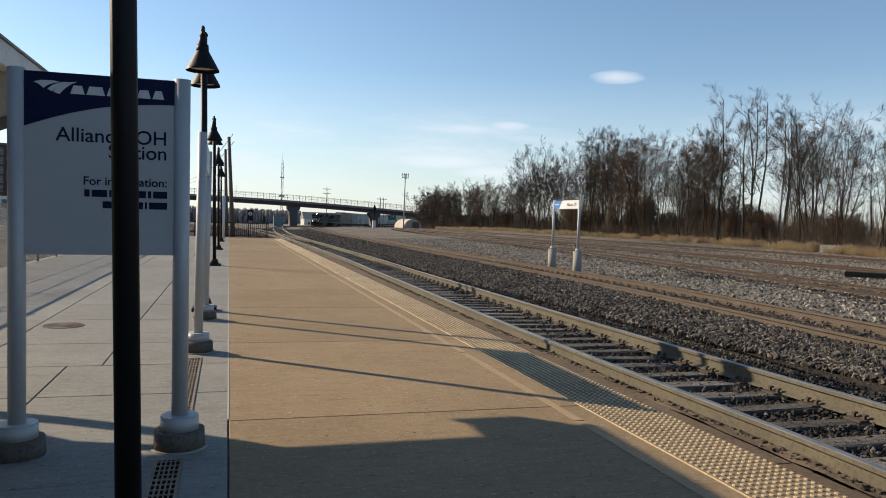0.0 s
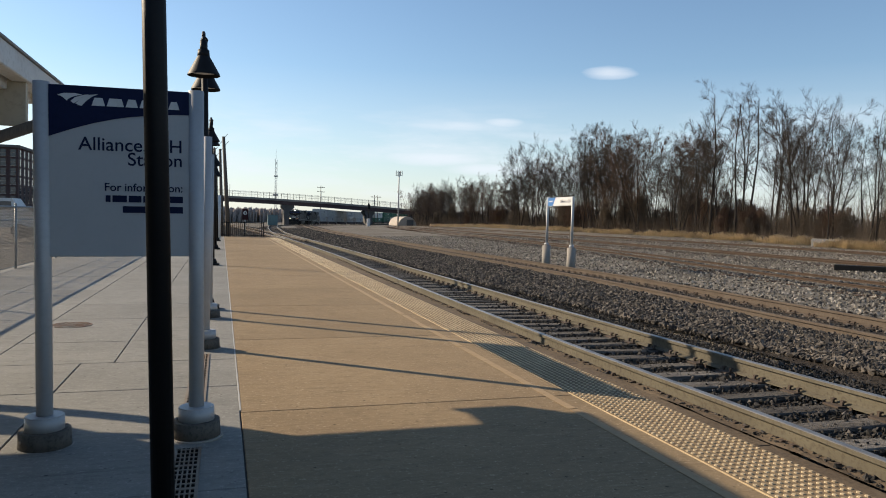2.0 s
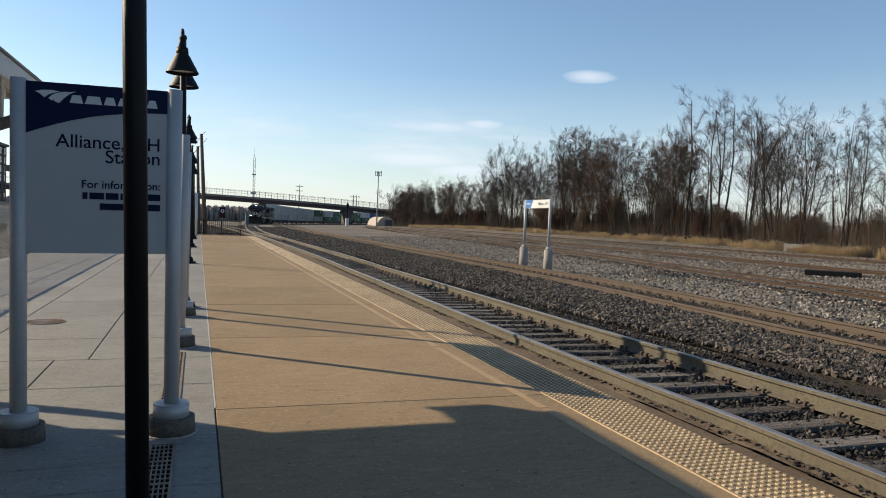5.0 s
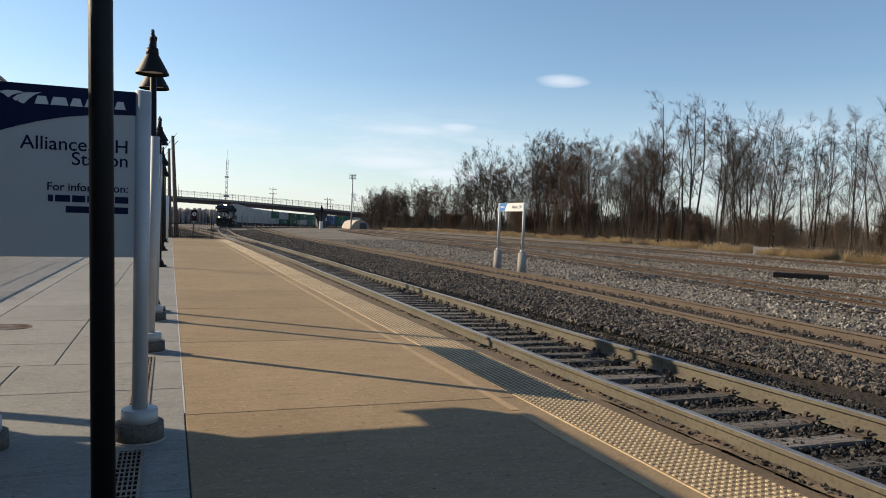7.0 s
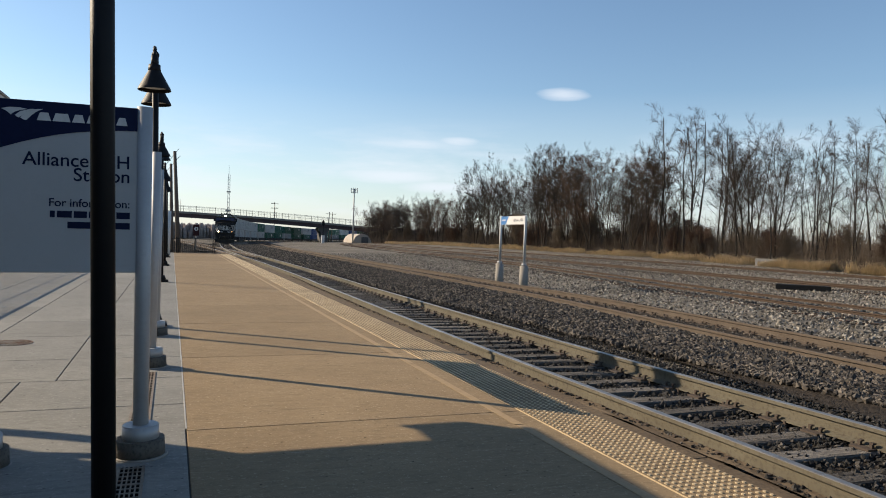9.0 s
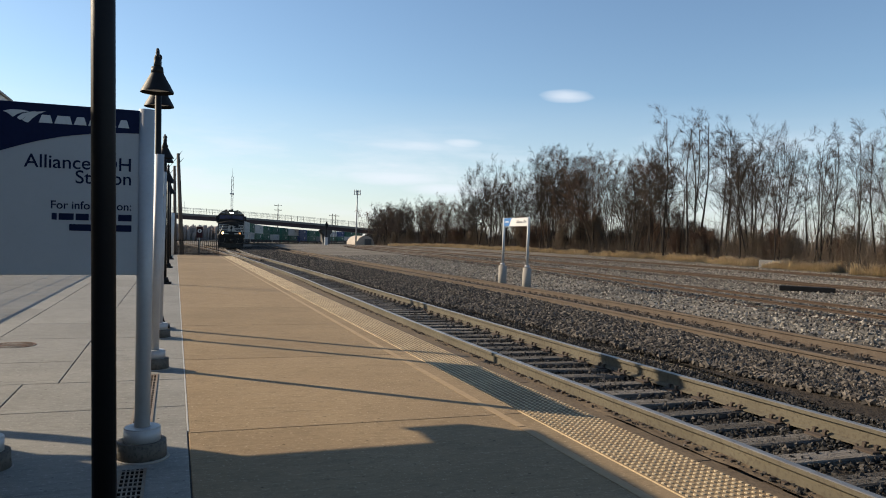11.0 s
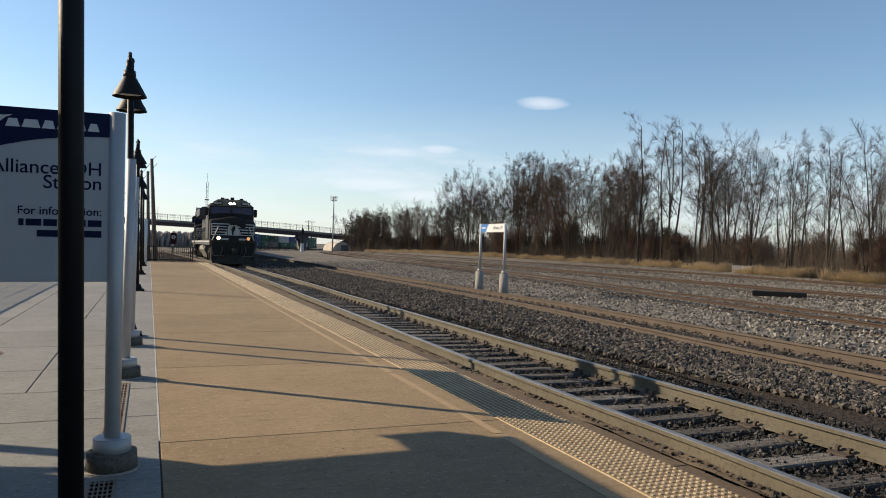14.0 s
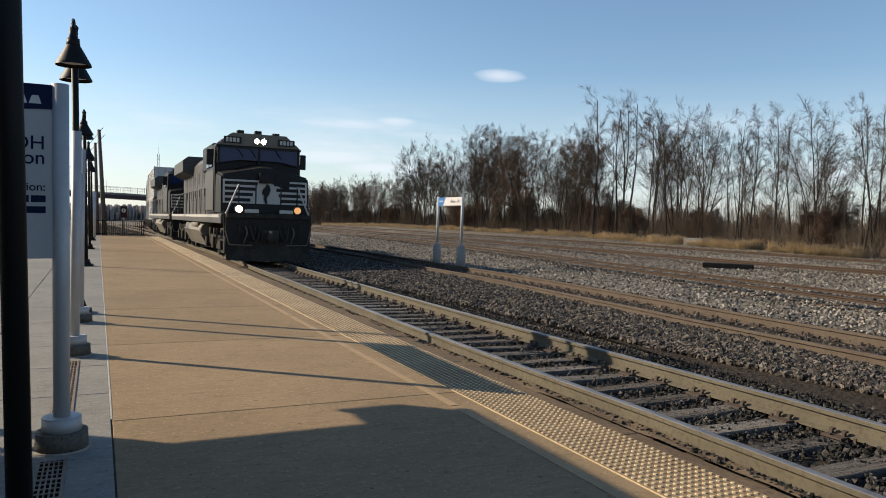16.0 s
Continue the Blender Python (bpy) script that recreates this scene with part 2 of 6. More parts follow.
M = dict(
    tan=concrete_mat("tan_concrete", (0.31, 0.228, 0.136), (0.235, 0.17, 0.102), (0.39, 0.315, 0.215)),
    grey=concrete_mat("grey_concrete", (0.27, 0.265, 0.242), (0.21, 0.207, 0.192), (0.335, 0.328, 0.305)),
    joint=mat("joint_filler", (0.035, 0.03, 0.025), rough=0.95),
    edge=mat("edge_concrete", (0.155, 0.118, 0.078), (0.105, 0.08, 0.056), 0.9, big=1.5, small=22, bump=0.8, c3=(0.055, 0.044, 0.033), space="World", spec=0.15),
    tactile=mat("tactile_cream", (0.53, 0.425, 0.275), (0.44, 0.345, 0.215), 0.65, big=2, small=40, bump=0.1, c3=(0.34, 0.255, 0.155), vary=0.07, space="World", spec=0.2),
    tactileflat=mat("tactile_flat", (0.26, 0.195, 0.118), (0.18, 0.13, 0.08), 0.85, big=2, small=40, bump=0.1, vary=0.07, space="World", spec=0.1),
    rail=mat("rail_rust_dust", (0.125, 0.112, 0.081), (0.092, 0.081, 0.059), 0.85, big=1.2, small=25, bump=0.3, c3=(0.062, 0.05, 0.038), spec=0.2),
    railtop=mat("rail_polished", (0.30, 0.285, 0.265), (0.2, 0.185, 0.165), 0.42, 0.7, big=3, small=30, bump=0.05),
    rust=mat("rusty_rail", (0.098, 0.078, 0.06), (0.075, 0.058, 0.045), 0.9, big=2, small=25, bump=0.3, c3=(0.12, 0.10, 0.08), spec=0.15),
    oldrust=mat("buried_rail", (0.072, 0.0504, 0.036), (0.0576, 0.0403, 0.0302), 0.9, big=2, small=25, bump=0.3, spec=0.15),
    tie=mat("weathered_tie", (0.165, 0.152, 0.135), (0.09, 0.081, 0.071), 0.92, big=2.2, small=14, bump=1.0, c3=(0.02, 0.018, 0.016), stretch=(0.35, 5, 5), vary=0.3, dist=0.025, spec=0.12, space="World"),
    tierust=mat("rust_stained_tie", (0.09, 0.0576, 0.0396), (0.0576, 0.036, 0.0259), 0.92, big=3, small=14, bump=0.8, c3=(0.0216, 0.0173, 0.0144), stretch=(0.35, 5, 5), vary=0.3, dist=0.02, spec=0.2),
    plate=mat("rusty_plate", (0.072, 0.0504, 0.036), (0.0432, 0.0324, 0.0252), 0.85),
    ballast=mat("ballast_bed", (0.036, 0.0302, 0.0245), (0.054, 0.0446, 0.036), 0.95, big=0.25, small=16, bump=1.0, c3=(0.00864, 0.00792, 0.0072), dist=0.05, spec=0.1),
    dirt=mat("yard_gravel", (0.21, 0.19, 0.158), (0.105, 0.094, 0.079), 0.95, big=0.2, small=9, bump=1.0, c3=(0.04, 0.035, 0.03), dist=0.06, spec=0.1),
    stone=island_mat("ballast_stone", (0.008, 0.0075, 0.0065), (0.215, 0.182, 0.146), 0.85, (0.062, 0.052, 0.042)),
    chip=island_mat("yard_chip", (0.04, 0.035, 0.029), (0.46, 0.42, 0.355), 0.9, (0.20, 0.18, 0.15)),
    cinder=island_mat("black_cinder", (0.005, 0.005, 0.0048), (0.055, 0.05, 0.046), 0.95, (0.018, 0.017, 0.016)),
    darkstone=island_mat("dark_stone", (0.006, 0.006, 0.0055), (0.12, 0.108, 0.096), 0.9, (0.026, 0.024, 0.021)),
    black=mat("black_paint", (0.006, 0.006, 0.007), (0.009, 0.009, 0.01), 0.55, big=3, small=40, bump=0.06, c3=(0.012, 0.011, 0.01), spec=0.18),
    blackmatt=mat("black_steel", (0.011, 0.011, 0.011), (0.016, 0.015, 0.014), 0.7, big=3, small=30, bump=0.1, spec=0.2),
    alu=mat("silver_post_paint", (0.40, 0.405, 0.41), (0.35, 0.355, 0.36), 0.5, 0.15, big=2, small=30, bump=0.04, c3=(0.32, 0.32, 0.32), amount=0.5, spec=0.35),
    panel=mat("grey_sign_face", (0.40, 0.405, 0.41), (0.37, 0.375, 0.38), 0.6, big=1.2, small=30, bump=0.02, c3=(0.35, 0.355, 0.36), amount=0.4, spec=0.2),
    navy=mat("navy_sign_face", (0.005, 0.011, 0.045), (0.004, 0.009, 0.04), 0.5, big=1.5, small=30, bump=0.02, spec=0.12),
    navytext=mat("navy_lettering", (0.008, 0.014, 0.045), rough=0.6, bump=0, spec=0.1),
    white=mat("white_paint", (0.562, 0.562, 0.554), (0.504, 0.504, 0.49), 0.55, big=1, small=20, bump=0.05, c3=(0.446, 0.439, 0.418)),
    blue=mat("blue_sign", (0.03, 0.16, 0.42), (0.025, 0.14, 0.38), 0.45, bump=0.02),
    base=mat("stained_footing", (0.115, 0.101, 0.0828), (0.0648, 0.0576, 0.049), 0.92, big=5, small=40, bump=0.5, c3=(0.0324, 0.0288, 0.0245)),
    footing=mat("pale_footing", (0.302, 0.274, 0.238), (0.245, 0.223, 0.194), 0.9, big=3, small=40, bump=0.3),
    faded=mat("faded_line", (0.335, 0.238, 0.126), (0.28, 0.193, 0.104), 0.85, big=2.5, small=18, bump=0.1, c3=(0.24, 0.166, 0.09), space="World"),
    grate=mat("rusty_grate", (0.216, 0.187, 0.151), (0.158, 0.108, 0.072), 0.7, 0.3, big=6, small=40, bump=0.2),
    # grey caulk with the sun's glare put into its colour
    sealant=mat("sunlit_sealant", (0.42, 0.41, 0.38), (0.3, 0.29, 0.27), 0.6, big=3, small=30, bump=0.1),
    # galvanised mesh, darkened in colour to look backlit
    wire=mat("backlit_wire", (0.10, 0.105, 0.11), (0.08, 0.083, 0.088), 0.6, 0.2, bump=0),
    manhole=mat("rusted_cover", (0.14, 0.062, 0.03), (0.26, 0.235, 0.20), 0.85, big=4, small=26, bump=0.4, c3=(0.05, 0.03, 0.02)),
    # near-black, for the shade down in the drain
    pit=mat("drain_shade", (0.008, 0.007, 0.006), rough=1.0, spec=0.0),
    wood=mat("pole_wood", (0.085, 0.065, 0.05), (0.12, 0.095, 0.075), 0.9, big=2, small=20, bump=0.5, stretch=(5, 5, 0.4)),
    girder=mat("purple_brown_girder", (0.0504, 0.0259, 0.0302), (0.0396, 0.0216, 0.0245), 0.6, big=0.5, small=8, bump=0.1),
    concrete=mat("bridge_concrete", (0.216, 0.205, 0.187), (0.173, 0.162, 0.144), 0.9, big=0.3, small=8, bump=0.2),
    darkconc=mat("weathered_pier", (0.108, 0.104, 0.101), (0.0864, 0.0828, 0.0792), 0.9, big=0.3, small=8, bump=0.2),
    galv=mat("galvanised_steel", (0.302, 0.31, 0.31), (0.245, 0.252, 0.252), 0.5, 0.5, big=3, small=30, bump=0.05),
    soffit=mat("beige_soffit", (0.46, 0.40, 0.30), (0.42, 0.36, 0.27), 0.7, big=1, small=20, bump=0.05),
    fascia=mat("pale_fascia", (0.60, 0.60, 0.585), (0.54, 0.54, 0.525), 0.6, big=1, small=20, bump=0.03),
    roof=mat("roof_sheet", (0.22, 0.21, 0.2), rough=0.6),
    brick=mat("dark_brick", (0.062, 0.037, 0.036), (0.05, 0.032, 0.032), 0.9, big=0.4, small=12, bump=0.3),
    redbrick=mat("red_brick", (0.115, 0.045, 0.036), (0.09, 0.038, 0.03), 0.9, big=0.4, small=12, bump=0.3),
    pane=glass_mat("window_glass", (0.03, 0.04, 0.055)),
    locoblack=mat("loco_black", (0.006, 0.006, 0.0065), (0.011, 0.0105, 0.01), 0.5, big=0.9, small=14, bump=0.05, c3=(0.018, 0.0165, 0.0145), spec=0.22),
    # black paint like the nose's; dust and sunlit greying are put into the colour
    locoside=mat("dusty_sunlit_loco_side", (0.05, 0.048, 0.044), (0.028, 0.027, 0.025), 0.5, big=0.8, small=10, bump=0.08, c3=(0.10, 0.094, 0.082), spec=0.4),
    grime=mat("running_gear_grime", (0.0396, 0.036, 0.0295), (0.0202, 0.0187, 0.0158), 0.9, big=2, small=14, bump=0.3, c3=(0.0648, 0.0576, 0.0461), spec=0.2),
    tank=mat("dusty_fuel_tank", (0.144, 0.13, 0.101), (0.101, 0.09, 0.072), 0.7, big=1, small=12, bump=0.1),
    stripe=mat("white_stripe", (0.446, 0.432, 0.396), (0.396, 0.382, 0.346), 0.5, bump=0.03),
    cabglass=glass_mat("cab_glass", (0.010, 0.022, 0.075), 0.12, 0.2),
    cwhite=mat("white_container", (0.446, 0.446, 0.432), (0.374, 0.374, 0.36), 0.6, big=0.5, small=8, bump=0.1, c3=(0.302, 0.288, 0.266), vary=0.12),
    cgreen=mat("green_container", (0.0144, 0.0972, 0.0612), (0.013, 0.0792, 0.0504), 0.55, big=0.5, small=8, bump=0.1, vary=0.15),
    cblue=mat("blue_container", (0.0144, 0.054, 0.194), (0.0144, 0.0432, 0.151), 0.55, big=0.5, small=8, bump=0.1, vary=0.12),
    cgrey=mat("grey_container", (0.216, 0.223, 0.23), (0.18, 0.184, 0.187), 0.55, big=0.5, small=8, bump=0.1, vary=0.12),
    well=mat("well_car_brown", (0.036, 0.0252, 0.0216), (0.0504, 0.036, 0.0288), 0.75, big=1, small=10),
    bark=mat("grey_bark", (0.028, 0.023, 0.02), (0.042, 0.035, 0.03), 0.95, big=0.8, small=8, bump=0.5, c3=(0.016, 0.014, 0.012), vary=0.25, spec=0.1),
    twig=mat("brown_twig", (0.062, 0.05, 0.041), (0.045, 0.036, 0.03), 0.95, big=0.5, small=6, bump=0, vary=0.25, spec=0.1),
    redtwig=mat("russet_twig", (0.105, 0.068, 0.049), (0.08, 0.053, 0.039), 0.95, big=0.5, small=6, bump=0, vary=0.2, spec=0.1),
    brush=mat("brush_twig", (0.115, 0.092, 0.07), (0.155, 0.12, 0.088), 0.95, big=0.3, small=6, bump=0, spec=0.1),
    straw=island_mat("dry_straw", (0.50, 0.41, 0.26), (0.95, 0.82, 0.58), 0.9, (0.74, 0.61, 0.41)),
    farwood=mat("far_wood", (0.27, 0.23, 0.215), (0.32, 0.28, 0.26), 1.0, big=0.08, small=0.9, bump=0.2, c3=(0.21, 0.18, 0.165), spec=0.0),
    teal=mat("teal_cabinet", (0.10, 0.17, 0.18), (0.08, 0.14, 0.15), 0.6),
    maroon=mat("maroon_board", (0.035, 0.007, 0.009), rough=0.6, spec=0.2),
    tanwall=mat("tan_wall", (0.40, 0.35, 0.29), (0.33, 0.29, 0.24), 0.85, big=0.3, small=5),
    headlight=glow_mat("headlight_glow", (1.0, 0.86, 0.66), 15.0),
    ditch=glow_mat("ditch_light_glow", (1.0, 0.70, 0.36), 8.0),
    dimlight=glow_mat("dim_light", (1.0, 0.45, 0.16), 0.5),
    mast=mat("grey_mast", (0.34, 0.34, 0.34), (0.28, 0.28, 0.28), 0.6, 0.2),
)


# ---- building helpers ----
def part(name, bm, material, parent=None, label="", smooth=False):
    me = bpy.data.meshes.new(name)
    bm.to_mesh(me)
    bm.free()
    for m_ in material if isinstance(material, (list, tuple)) else (material,):
        me.materials.append(m_)
    if smooth:
        for p in me.polygons:
            p.use_smooth = True
    ob = new(name, me)
    if parent:
        ob.parent = parent
    if label:
        ob["label"] = label
    return ob


def mesh_np(name, verts, faces, material, parent=None):
    me = bpy.data.meshes.new(name)
    me.from_pydata(verts, [], faces)
    me.materials.append(material)
    ob = new(name, me)
    if parent:
        ob.parent = parent
    return ob


def thing(name, label, category, group="", at=None, kind=""):
    ob = new(name)
    if at is not None:
        ob.matrix_basis = at
    return tagged(ob, label, category, group, kind)


def box(bm, x0, y0, z0, x1, y1, z1, bevel=0.0, mi=0):
    c = Vector(((x0 + x1) / 2, (y0 + y1) / 2, (z0 + z1) / 2))
    r = bmesh.ops.create_cube(bm, size=1, matrix=Matrix.Translation(c) @ Matrix.Diagonal((abs(x1 - x0), abs(y1 - y0), abs(z1 - z0), 1)))
    vs = r["verts"]
    fs = {f for v in vs for f in v.link_faces}
    for f in fs:
        f.material_index = mi
    if bevel:
        bmesh.ops.bevel(bm, geom=list({e for f in fs for e in f.edges}), offset=bevel, segments=1, affect="EDGES", profile=0.5)
    return vs


def tube(bm, p0, p1, r0, r1=None, n=8, cap=True, mi=0):
    p0, p1 = Vector(p0), Vector(p1)
    d = p1 - p0
    r1 = r0 if r1 is None else r1
    m_ = Matrix.Translation((p0 + p1) / 2) @ d.to_track_quat("Z", "Y").to_matrix().to_4x4()
    r = bmesh.ops.create_cone(bm, cap_ends=cap, segments=n, radius1=r0, radius2=max(r1, 1e-4), depth=d.length, matrix=m_)
    for f in {f for v in r["verts"] for f in v.link_faces}:
        f.material_index = mi
        f.smooth = n > 6 and len(f.verts) == 4
    return r["verts"]


def prism(bm, outline, axis, a, b, mi=0):
    """A flat outline (pairs) drawn along axis from a to b."""
    def v3(p, t):
        return {"x": (t, p[0], p[1]), "y": (p[0], t, p[1]), "z": (p[0], p[1], t)}[axis]
    lo, hi = [bm.verts.new(v3(p, a)) for p in outline], [bm.verts.new(v3(p, b)) for p in outline]
    k = len(outline)
    fs = [bm.faces.new(lo[::-1]), bm.faces.new(hi)] + [bm.faces.new((lo[i], lo[(i + 1) % k], hi[(i + 1) % k], hi[i])) for i in range(k)]
    for f in fs:
        f.material_index = mi
    bmesh.ops.recalc_face_normals(bm, faces=fs)
    return fs


def B():
    return bmesh.new()


def lettering(name, text, size, material, parent, m_, align="RIGHT", width=1.0):
    cu = bpy.data.curves.new(name, "FONT")
    cu.body, cu.size, cu.align_x, cu.extrude, cu.offset = text, size, align, 0.001, 0.0008
    tmp = bpy.data.objects.new(name, cu)
    scene.collection.objects.link(tmp)
    bpy.context.view_layer.update()
    me = bpy.data.meshes.new_from_object(tmp.evaluated_get(bpy.context.evaluated_depsgraph_get()))
    bpy.data.objects.remove(tmp)
    me.materials.clear()
    me.materials.append(material)
    ob = new(name, me)
    ob.parent = parent
    ob.matrix_basis = m_ @ Matrix.Diagonal((width, 1, 1, 1))
    return ob


# ---- the lie of the land ----
def rail_z(y, x=4.6):
    """Height of the rail heads along the line; the yard rises gently away from the platform."""
    return (0.14 - 0.0145 * min(max(y - 4, 0), 20) - 0.004 * min(max(y - 24, 0), 126) - 0.013 * min(max(y - 150, 0), 200)
            + 0.018 * min(max(x - 4.6, 0), 250))


def ground_z(y, x=4.6):
    return rail_z(y, x) - 0.21


def smooth_line(ys, xs, s=9.0):
    g = np.arange(-80, 560, 1.0)
    v = np.interp(g, ys, xs)
    k = np.exp(-0.5 * (np.arange(-30, 31) / s) ** 2)
    w = np.convolve(np.pad(v, 30, mode="reflect", reflect_type="odd"), k / k.sum(), mode="valid")
    return lambda y: float(np.interp(y, g, w))


main_x = smooth_line([-80, 5, 9, 16, 27, 46, 60, 75, 87, 117, 137, 154, 195, 240, 270, 310, 350, 400, 560],
                     [4.60, 4.62, 4.77, 5.14, 5.66, 5.75, 5.72, 5.82, 6.2, 7.7, 9.0, 10.3, 14.3, 22.7, 31, 45, 63, 90, 190], 5)
second_x = smooth_line([-80, 4, 8, 11, 15, 19, 25, 32, 47, 56, 90, 106, 154, 195, 240, 310, 400, 560],
                       [7.4, 8.65, 9.25, 9.75, 10.35, 10.9, 11.3, 11.5, 11.7, 11.95, 12.9, 13.5, 17, 22, 30, 53, 98, 198], 3)
third_x = smooth_line([-80, 0, 14, 22.6, 39.4, 80, 130, 300], [4, 13.6, 16.4, 18.8, 21.8, 26, 31, 60], 4)
fourth_x = smooth_line([-80, 10, 23, 29, 60, 150, 300], [18, 24.6, 26.2, 26.9, 29.5, 36, 62], 4)
fifth_x = smooth_line([-80, 10, 30, 45, 66, 120, 190, 300], [26, 32.2, 34.9, 36.8, 37.8, 41, 46, 64], 4)
grass_x = smooth_line([-80, 20, 37, 61, 97, 187, 300, 560], [25, 37.5, 42.2, 48.5, 52.5, 58.5, 74, 150], 4)


# ---- ground ----
def make_ground():
    xs = [-1500, -700, -300, -150, -80, -40, -20, -8, -5.6, 3.2, 3.9, 6, 8, 10, 12, 14, 17, 20, 24, 28, 34, 40, 48, 56, 62, 70, 85, 110, 150, 220, 400, 800, 1500]
    ys = [-400, -150, -60, -25, -10, 0, 4, 8, 12, 16, 20, 24, 30, 36, 44, 52, 60, 70, 80, 95, 110, 130, 150, 175, 200, 230, 260, 300, 350, 450, 700, 1300, 2600]
    vs = []
    for y in ys:
        for x in xs:
            z = ground_z(y, x) - 0.05 + 0.03 * noise.noise((x * 0.3, y * 0.3, 0))
            if x < 3.5:
                z = min(z, -0.22) if y < 60 else z
            edge = grass_x(min(max(y, -80), 550)) + 6
            if x > edge:
                z -= min(3.0, 0.08 * (x - edge))
            vs.append((x, y, z))
    w = len(xs)
    fs = [(j * w + i, j * w + i + 1, (j + 1) * w + i + 1, (j + 1) * w + i) for j in range(len(ys) - 1) for i in range(w - 1)]
    ob = mesh_np("ground", vs, fs, M["dirt"])
    tagged(ob, "grey gravel and cinder ground of the rail yard", "ground", kind="structure")


def make_bed(name, line, half, label, y0=-30, y1=420, lift=0.0, material="ballast"):
    vs, fs = [], []
    ys = [y0 + i * 1.0 for i in range(int(120 - y0))] + [120 + i * 4.0 for i in range(int((y1 - 120) / 4))]
    prof = [(-half - 0.7, -0.06), (-half, 0.0), (-0.9, 0.012), (0, 0.0), (0.9, 0.012), (half, 0.0), (half + 0.7, -0.06)]
    for y in ys:
        for dx, dz in prof:
            x = line(y) + dx
            if line is main_x and dx < -0.8:
                x, dz = max(x, 3.78), min(dz, -0.0)
            vs.append((x, y, ground_z(y, line(y)) + 0.0 + dz + lift + 0.012 * noise.noise((x * 3, y * 3, 3))))
    k = len(prof)
    for j in range(len(ys) - 1):
        for i in range(k - 1):
            a = j * k + i
            fs.append((a, a + 1, a + k + 1, a + k))
    tagged(mesh_np(name, vs, fs, M[material]), label, "track bed", kind="structure")


def sweep_rail(name, line, off, parent, mats, y0, y1, h=0.17, label="", drop=0.0):
    """A rail: foot, web and head, swept along the line. Its head's top is at rail_z."""
    prof = [(-0.072, -h), (0.072, -h), (0.072, -h + 0.012), (0.009, -h + 0.035), (0.009, -0.045), (0.036, -0.038), (0.036, -0.006), (0.028, 0.0),
            (-0.028, 0.0), (-0.036, -0.006), (-0.036, -0.038), (-0.009, -0.045), (-0.009, -h + 0.035), (-0.072, -h + 0.012)]
    prof = [(a, z * (h / 0.17)) for a, z in prof]
    ys = list(np.arange(y0, min(60, y1), 1.5)) + list(np.arange(60, y1, 5.0)) if y1 > 60 else list(np.arange(y0, y1, 1.5))
    vs, fs = [], []
    for y in ys:
        s = (line(y + 0.5) - line(y - 0.5))
        c = 1 / math.hypot(1, s)
        for a, z in prof:
            vs.append((line(y) + (off + a) * c, y - (off + a) * s * c, rail_z(y, line(y)) - drop + z))
    k = len(prof)
    for j in range(len(ys) - 1):
        for i in range(k):
            b, c2 = j * k + i, j * k + (i + 1) % k
            fs.append((b, c2, c2 + k, b + k))
    me = bpy.data.meshes.new(name)
    me.from_pydata(vs, [], fs)
    for m_ in mats:
        me.materials.append(m_)
    for i, p in enumerate(me.polygons):
        if i % k in (6, 7, 8):
            p.material_index = 1
    ob = new(name, me)
    ob.parent = parent
    if label:
        ob["label"] = label
    return ob


def tie_mesh(name, length, material, seed):
    rnd = random.Random(seed)
    bm = B()
    box(bm, -length / 2, -0.11, -0.17, length / 2, 0.11, 0.0, 0.012)
    for v in bm.verts:
        v.co += Vector((rnd.uniform(-0.02, 0.02), rnd.uniform(-0.012, 0.012), rnd.uniform(-0.008, 0.004)))
    me = bpy.data.meshes.new(name)
    bm.to_mesh(me)
    bm.free()
    me.materials.append(material)
    return me


